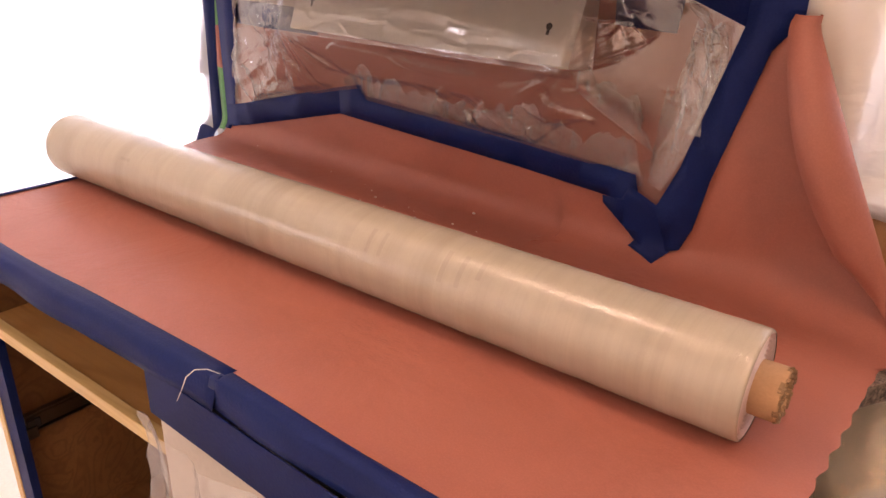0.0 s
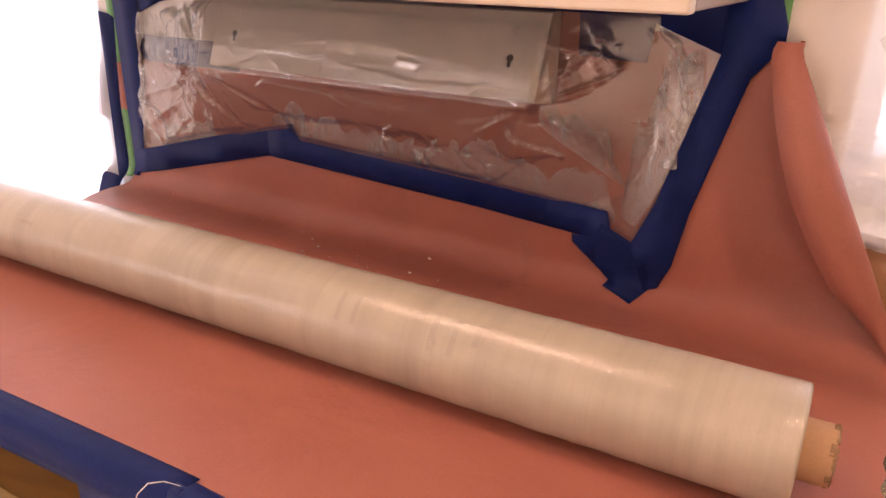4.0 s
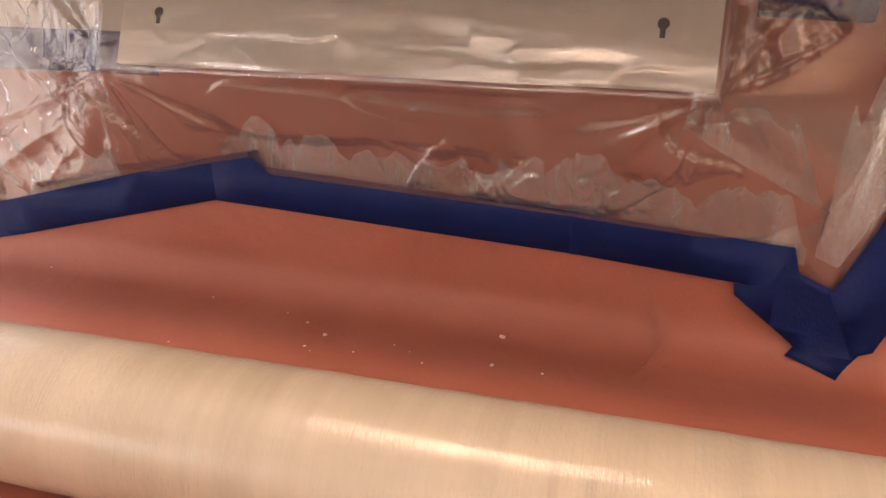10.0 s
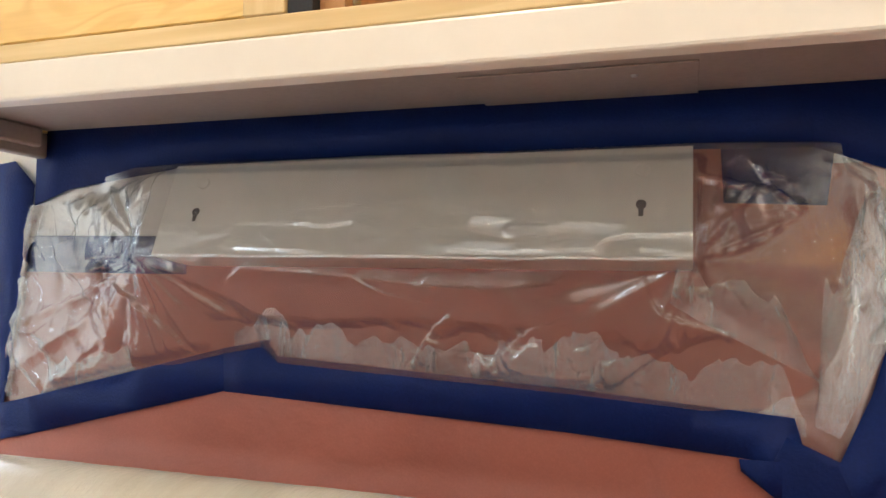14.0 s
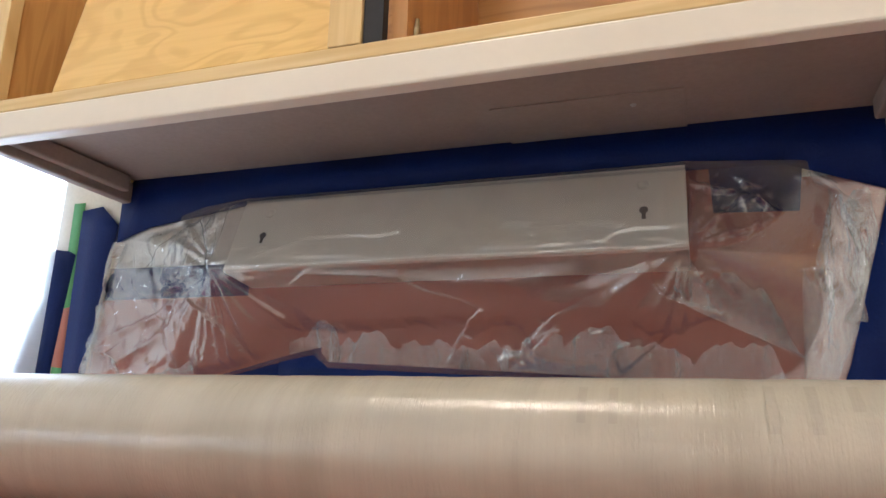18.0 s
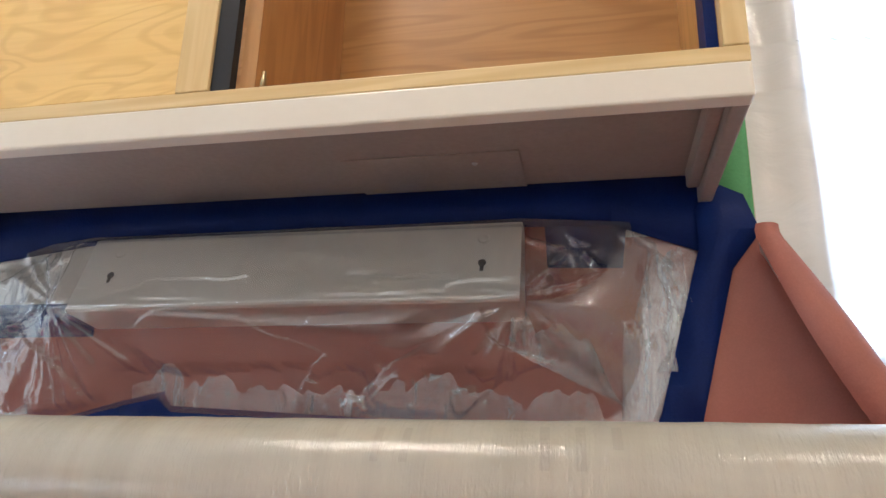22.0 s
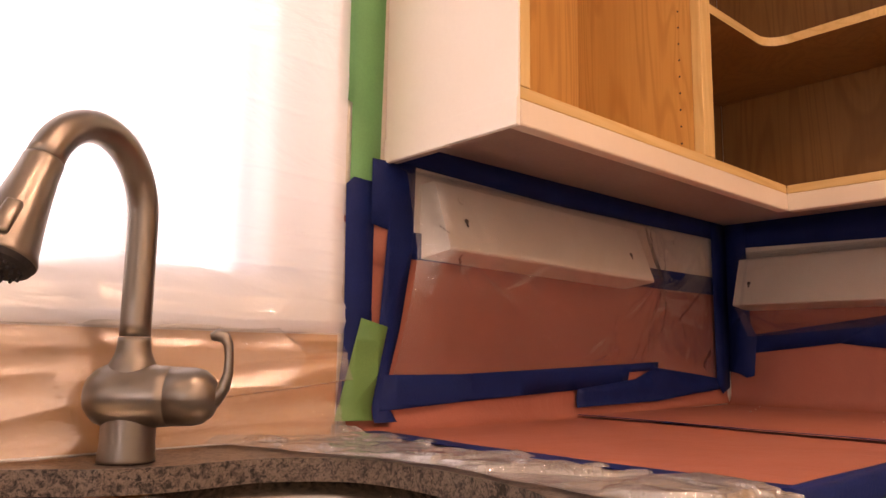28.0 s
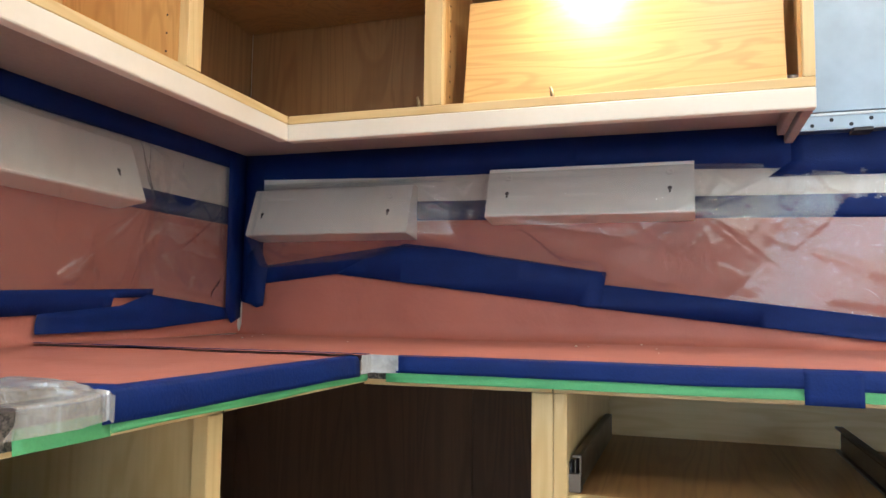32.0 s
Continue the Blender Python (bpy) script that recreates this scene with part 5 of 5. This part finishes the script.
# corner shelf with a rounded inner corner
bm = bmesh.new()
shp = [(1.572, NY - 0.02), (1.572, 0.885)]
for i in range(9):
    a = math.pi / 2 * i / 8
    shp.append((1.82 + 0.045 * math.sin(a) , 0.84 + 0.045 * math.cos(a)))
shp += [(1.865, 0.56), (EX - 0.02, 0.56), (EX - 0.02, NY - 0.02)]
f0 = bm.faces.new([bm.verts.new((x, y, 1.695)) for x, y in shp])
for g in bmesh.ops.extrude_face_region(bm, geom=[f0])["geom"]:
    if isinstance(g, bmesh.types.BMVert):
        g.co.z = 1.714
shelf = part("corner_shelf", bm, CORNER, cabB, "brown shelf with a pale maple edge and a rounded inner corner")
shelf.data.materials.append(MAPLE)
for f in shelf.data.polygons:
    f.material_index = int(abs(f.normal.z) < 0.5)


def board(name, corners, thick, mat, label):
    bm = bmesh.new()
    vs = [bm.verts.new(c) for c in corners]
    f = bm.faces.new(vs)
    bm.normal_update()
    nrm = f.normal.copy()
    for g in bmesh.ops.extrude_face_region(bm, geom=[f])["geom"]:
        if isinstance(g, bmesh.types.BMVert):
            g.co += nrm * thick
    bmesh.ops.bevel(bm, geom=bm.edges[:], offset=0.001, segments=1, affect="EDGES")
    return part(name, bm, mat, None, label, category="board")


SH = UB + 0.0555
board("plywood_board", [(-1.135, 0.888, SH + .001), (-.737, 0.888, SH + .001), (-.737, 0.93, SH + .205), (-1.135, 0.93, SH + .205)], 0.018, PLY, "pale swirled birch plywood board leaning inside the cabinet")
board("plywood_board", [(1.88, 0.478, SH + .001), (1.88, -0.107, SH + .001), (1.92, -0.107, SH + .222), (1.92, 0.478, SH + .222)], -0.018, PLY_Y, "yellow plywood board leaning inside the lit cabinet")

# puck lamp in the lit cabinet
pk = thing("puck_lamp", (1.868, 0.232, 1.66), "small round lamp fixed under the cabinet shelf", "lamp")
part("lamp_shelf", wbox("e", -0.12, 0.51, 0.02, 0.29, 1.672, 1.69), MAPLE_Y, cabE)
part("housing", lathe(bmesh.new(), [(0.001, 0.012), (0.032, 0.012), (0.034, 0.0), (0.028, -0.002)], Matrix.Translation((1.868, 0.232, 1.66)), 28), WHITEPL, pk, smooth=True)
part("lens", lathe(bmesh.new(), [(0.028, -0.002), (0.001, -0.004)], Matrix.Translation((1.868, 0.232, 1.66)), 28), LAMPGLOW, pk, smooth=True)
area_lamp("puck_light", pose(1.868, 0.232, 1.652), 0.05, 0.05, 1.25, WARM, "DISK")

# shelf-pin holes, pins and hinge plates
def pin(at, along, label="small brass shelf pin"):
    m = Matrix.Translation(at) @ Vector(along).to_track_quat("Z", "Y").to_matrix().to_4x4()
    return part("shelf_pin", lathe(bmesh.new(), [(0.001, 0.0), (0.0035, 0.0), (0.0035, 0.012), (0.0025, 0.013), (0.0025, 0.02), (0.001, 0.021)], m, 14), BRASS, None, label, smooth=True, category="shelf pin", group="shelf pins")


pin((-0.632, 0.866, SH), (0, 0, 1))
pin((-1.02, 0.93, SH + .206), (0, -.3, 1))
pin((1.87, 0.567, SH), (0, .2, 1))
pin((1.876, 0.3, SH), (0, .2, 1))


def hinge(at, label="tarnished concealed hinge lying in the cabinet"):
    x, y, z = at
    th = thing("hinge", at, label, "hinge", "cabinet hinges")
    part("plate", block(x - .012, x + .012, y - .02, y + .02, z, z + .004, bevel=.0012), DARKMETAL, th)
    part("arm", block(x - .006, x + .006, y - .03, y + .016, z + .004, z + .013, bevel=.002), DARKMETAL, th)
    part("cup", lathe(bmesh.new(), [(0.001, .012), (0.012, .012), (0.0135, .009), (0.0135, 0.0)], Matrix.Translation((x, y - .03, z)), 20), DARKMETAL, th, smooth=True)
    return th


hinge((-1.115, 0.925, SH + 0.206))
hinge((1.90, -0.09, SH))
hinge((1.93, 0.36, SH + 0.224))
bm = bmesh.new()
for k in range(12):
    for yy in (0.905,):
        lathe(bm, [(0.002, 0.0), (0.002, 0.0004), (0.0001, 0.0004)], Matrix.Translation((1.5298, yy, 1.42 + k * 0.032)) @ Matrix.Rotation(radians(-90), 4, "Y"), 8)
part("peg_holes", bm, DARK, cabB, "rows of dark shelf-peg holes", kind="stuff")
bm = bmesh.new()
for k in range(12):
    for xx in (1.92, 2.08):
        lathe(bm, [(0.0025, 0.0), (0.0025, 0.0004), (0.0001, 0.0004)], Matrix.Translation((xx, 0.5192, 1.42 + k * 0.032)) @ Matrix.Rotation(radians(90), 4, "X"), 8)
part("peg_holes", bm, DARK, cabE, "rows of dark shelf-peg holes", kind="stuff")

# metal mounting panel beside the lit cabinet
mp_ = thing("hood_panel", (EX - 0.06, -0.55, 1.34), "blue-grey sheet-metal panel with a drilled flange", "metal panel")
part("panel", wbox("e", -1.0, -0.158, 0.012, 0.030, 1.392, 2.0, 0.001), GREYMETAL, mp_)
part("flange", wbox("e", -1.0, -0.158, 0.012, 0.042, 1.352, 1.387, 0.001), GREYMETAL, mp_)
part("lip", wbox("e", -1.0, -0.158, 0.0425, 0.046, 1.381, 1.386, 0), ZINC, mp_)
bm = bmesh.new()
for k in range(7):
    lathe(bm, [(0.004, 0.0), (0.004, 0.0005), (0.0001, 0.0005)], Matrix.Translation((EX - 0.0422, -0.18 - k * 0.035, 1.362 + 0.010 * (k % 2))) @ Matrix.Rotation(radians(-90), 4, "Y"), 12)
part("screw_holes", bm, DARK, mp_, "dark drilled holes", kind="stuff")
for yy in (-0.25, -0.42):
    part("clip", wbox("e", yy - 0.035, yy, 0.02, 0.06, 1.344, 1.3515, 0.001), DARKRUBBER, mp_)

# ---- base cabinets ----
def slide(at, axis_, length, label="dark steel telescopic drawer slide inside the open cabinet"):
    x, y, z = at
    th = thing("drawer_slide", at, label, "drawer slide", "drawer slides")

    def b(l0, l1, w0, w1, z0, z1, bev=0.001):
        if axis_ == "y":
            return block(x + w0, x + w1, y + l0, y + l1, z + z0, z + z1, bevel=bev)
        return block(x + l0, x + l1, y + w0, y + w1, z + z0, z + z1, bevel=bev)
    part("outer_rail", b(0, length, 0, 0.003, 0, 0.045), DARKMETAL, th)
    part("rail_lip", b(0, length, 0.003, 0.013, 0.041, 0.045), DARKMETAL, th)
    part("rail_lip", b(0, length, 0.003, 0.013, 0, 0.004), DARKMETAL, th)
    part("inner_rail", b(0.004, length * 0.92, 0.008, 0.0105, 0.008, 0.037), DARKMETAL, th)
    part("bracket", b(-0.004, 0.02, 0.0, 0.024, -0.006, 0.020, 0.002), DARKMETAL, th)
    part("clip", b(0.003, 0.03, 0.0135, 0.019, 0.012, 0.034, 0.002), DARKRUBBER, th)
    return th


def base_cabinet(wall, u0, u1, stiles, rails, label, ends, front_v, lining, sides=None):
    mid = (u0 + u1) / 2
    at = (mid, NY - front_v / 2, 0) if wall == "n" else (EX - front_v / 2, mid, 0)
    th = thing("base_cabinet", at, label, "cabinet", "base cabinets")
    zt = CT - 0.0295
    fr = MAPLE if wall == "n" else MAPLE_Y
    for z0, z1 in rails:
        part("rail", wbox(wall, u0, u1, front_v - 0.019, front_v, z0, z1), fr, th)
    for a, b in stiles:
        part("stile", wbox(wall, a, b, front_v - 0.019, front_v + 0.0006, 0.1, zt - 0.0103), MAPLE_Z, th)
    part("back_panel", wbox(wall, u0 + .002, u1 - .002, 0.004, 0.014, 0.1, zt, 0), lining, th)
    part("bottom_panel", wbox(wall, u0 + .002, u1 - .002, 0.0145, front_v - 0.0195, 0.1, 0.118, 0), lining, th)
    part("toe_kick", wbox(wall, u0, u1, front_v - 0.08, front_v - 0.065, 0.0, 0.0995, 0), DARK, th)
    for e in ends:
        a, b = (u0, u0 + 0.018) if e == 0 else (u1 - 0.018, u1)
        part("side_panel", wbox(wall, a, b, 0.0145, front_v - 0.0195, 0.1185, zt, 0), sides or lining, th)
    return th


FV = NY - CF - 0.03
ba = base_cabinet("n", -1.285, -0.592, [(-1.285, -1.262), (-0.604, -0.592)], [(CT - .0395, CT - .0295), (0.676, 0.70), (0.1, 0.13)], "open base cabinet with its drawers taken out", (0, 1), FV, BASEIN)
part("drawer_floor", wbox("n", -1.24, -0.612, 0.02, FV - 0.02, 0.684, 0.696, 0), INSIDE, ba, "plywood dust panel stained in places")
part("tape_strip", wbox("n", -1.2615, -1.215, FV - 0.018, FV - 0.002, 0.12, 0.67, 0), BLUE, ba, "blue tape along the inner stile")
rail_in = slide((-1.243, 0.56, 0.42), "y", 0.45)
pivot = Matrix.Translation((-0.592, CF, 0)) @ Matrix.Rotation(radians(2.5), 4, "Z") @ Matrix.Translation((0.592, -CF, 0))
for ob in (ba, rail_in):
    ob.matrix_basis = pivot @ ob.matrix_basis
base_cabinet("n", 0.03, 0.905, [(0.03, 0.07), (0.862, 0.905)], [(CT - .0395, CT - .0295), (0.1, 0.13)], "open base cabinet beneath the sink", (0, 1), FV, INSIDE_Z)
bn = base_cabinet("n", 0.907, 1.199, [(1.173, 1.199)], [(CT - .0395, CT - .0295), (0.1, 0.13)], "narrow open maple base cabinet", (0, 1), FV, SHADEWOOD, MAPLE_Z)
# panel added for the dark void in the bay; shade is in its colour
part("drawer_floor", wbox("n", 0.926, 1.18, 0.02, FV - 0.02, 0.750, 0.762, 0), SHADEWOOD, bn, "drawer floor coloured near black for shade")
base_cabinet("n", 1.201, EX - 0.004, [], [(CT - .0395, CT - .0295)], "open corner base cabinet, lining darkened for shade", (1,), FV, SHADEWOOD)
EV = EX - CE - 0.03
bc = base_cabinet("e", 0.243, CF + 0.02, [(0.2414, 0.272)], [(CT - .0395, CT - .0295), (0.1, 0.13)], "open corner base cabinet, lining darkened for shade", (0,), EV, SHADEWOOD)
part("filler_panel", wbox("e", CF + 0.016, CF + 0.075, 0.0205, 0.0245, 0.1, CT - 0.03, 0), SHADEWOOD, bc)
bd = base_cabinet("e", -0.55, 0.241, [(0.222, 0.241), (-0.55, -0.53)], [(CT - .0395, CT - .0295), (0.70, 0.735), (0.1, 0.13)], "open drawer base cabinet with slides still fitted", (0, 1), EV, MAPLE_Y, MAPLE_Z)
part("drawer_floor", wbox("e", -0.53, 0.22, 0.02, EV - 0.02, 0.715, 0.727, 0), INSIDE, bd)
slide((1.56, 0.205, 0.742), "x", 0.45)
slide((1.56, -0.2, 0.742), "x", 0.45)

# dishwasher under film
dw = thing("dishwasher", (-0.28, 0.8, 0), "white dishwasher wrapped in clear plastic film under the counter", "dishwasher")
part("body", block(-0.588, 0.02, 0.53, 1.1, 0.1, CT - 0.04, bevel=0.004), WHITEPL, dw)
part("door", block(-0.586, 0.018, 0.492, 0.529, 0.12, CT - 0.075, bevel=0.012), WHITEPL, dw, smooth=False)
part("tape_band", block(-0.592, 0.022, 0.4885, 0.4905, CT - 0.10, CT - 0.032, bevel=0), BLUE, dw, "blue masking tape over its top edge")


def dish_film(a, b):
    x, z = -0.588 + a * 0.61, CT - 0.085 - b * 0.45
    y = 0.484 - 0.03 * max(0, ridge(x * 6, z * 5, 2)) ** 2 - 0.008 * ridge(x * 19, z * 15, 3) ** 2 - 0.01 * math.sin(b * 3)
    return Vector((x, y, z))


part("film_wrap", grid(dish_film, 60, 50), FILM, dw, "loose clear plastic film", smooth=True, shadow=False)

# ---- small extras ----
strip("n", [(.93, 1.248), (.972, 1.236), (.972, 1.222)], 0.0075, PAPER, "small torn corner of red rosin paper", name="paper_scrap", group="")
part("patch_plate", block(-0.60, -0.371, 1.03, NY - 0.006, UB + 0.0385, UB + 0.0405, bevel=0.0008), UNDER, cabA, "painted-over patch plate")
part("screw", lathe(bmesh.new(), [(0.004, 0.0), (0.003, -0.0015), (0.0005, -0.002)], Matrix.Translation((-0.43, 1.06, UB + 0.0385)), 12), ZINC, cabA)


def print_patch(x0, x1, a0, a1):
    """A faded printed stroke on the roll, between two places along it and two turns round it."""
    def fn(u, v):
        a = radians(a0 + (a1 - a0) * u)
        return RM @ Vector(((RR + 0.0009) * math.cos(a), (RR + 0.0009) * math.sin(a), x0 + (x1 - x0) * v))
    return part("printed_stroke", grid(fn, 10, 3), INK, roll, "faint grey printing seen through film")


FACE = RM.to_3x3().inverted() @ Vector((0, -0.75, 0.66))
FRONT = math.degrees(math.atan2(FACE.y, FACE.x))
for along, wide, low, high in ((0.835, 0.006, -16, 16), (0.856, 0.006, -16, 16), (0.955, 0.007, -20, 20), (0.98, 0.007, -20, 20), (1.005, 0.007, -20, 4), (0.27, 0.03, 4, 9)):
    print_patch(along - wide / 2, along + wide / 2, FRONT + low, FRONT + high)
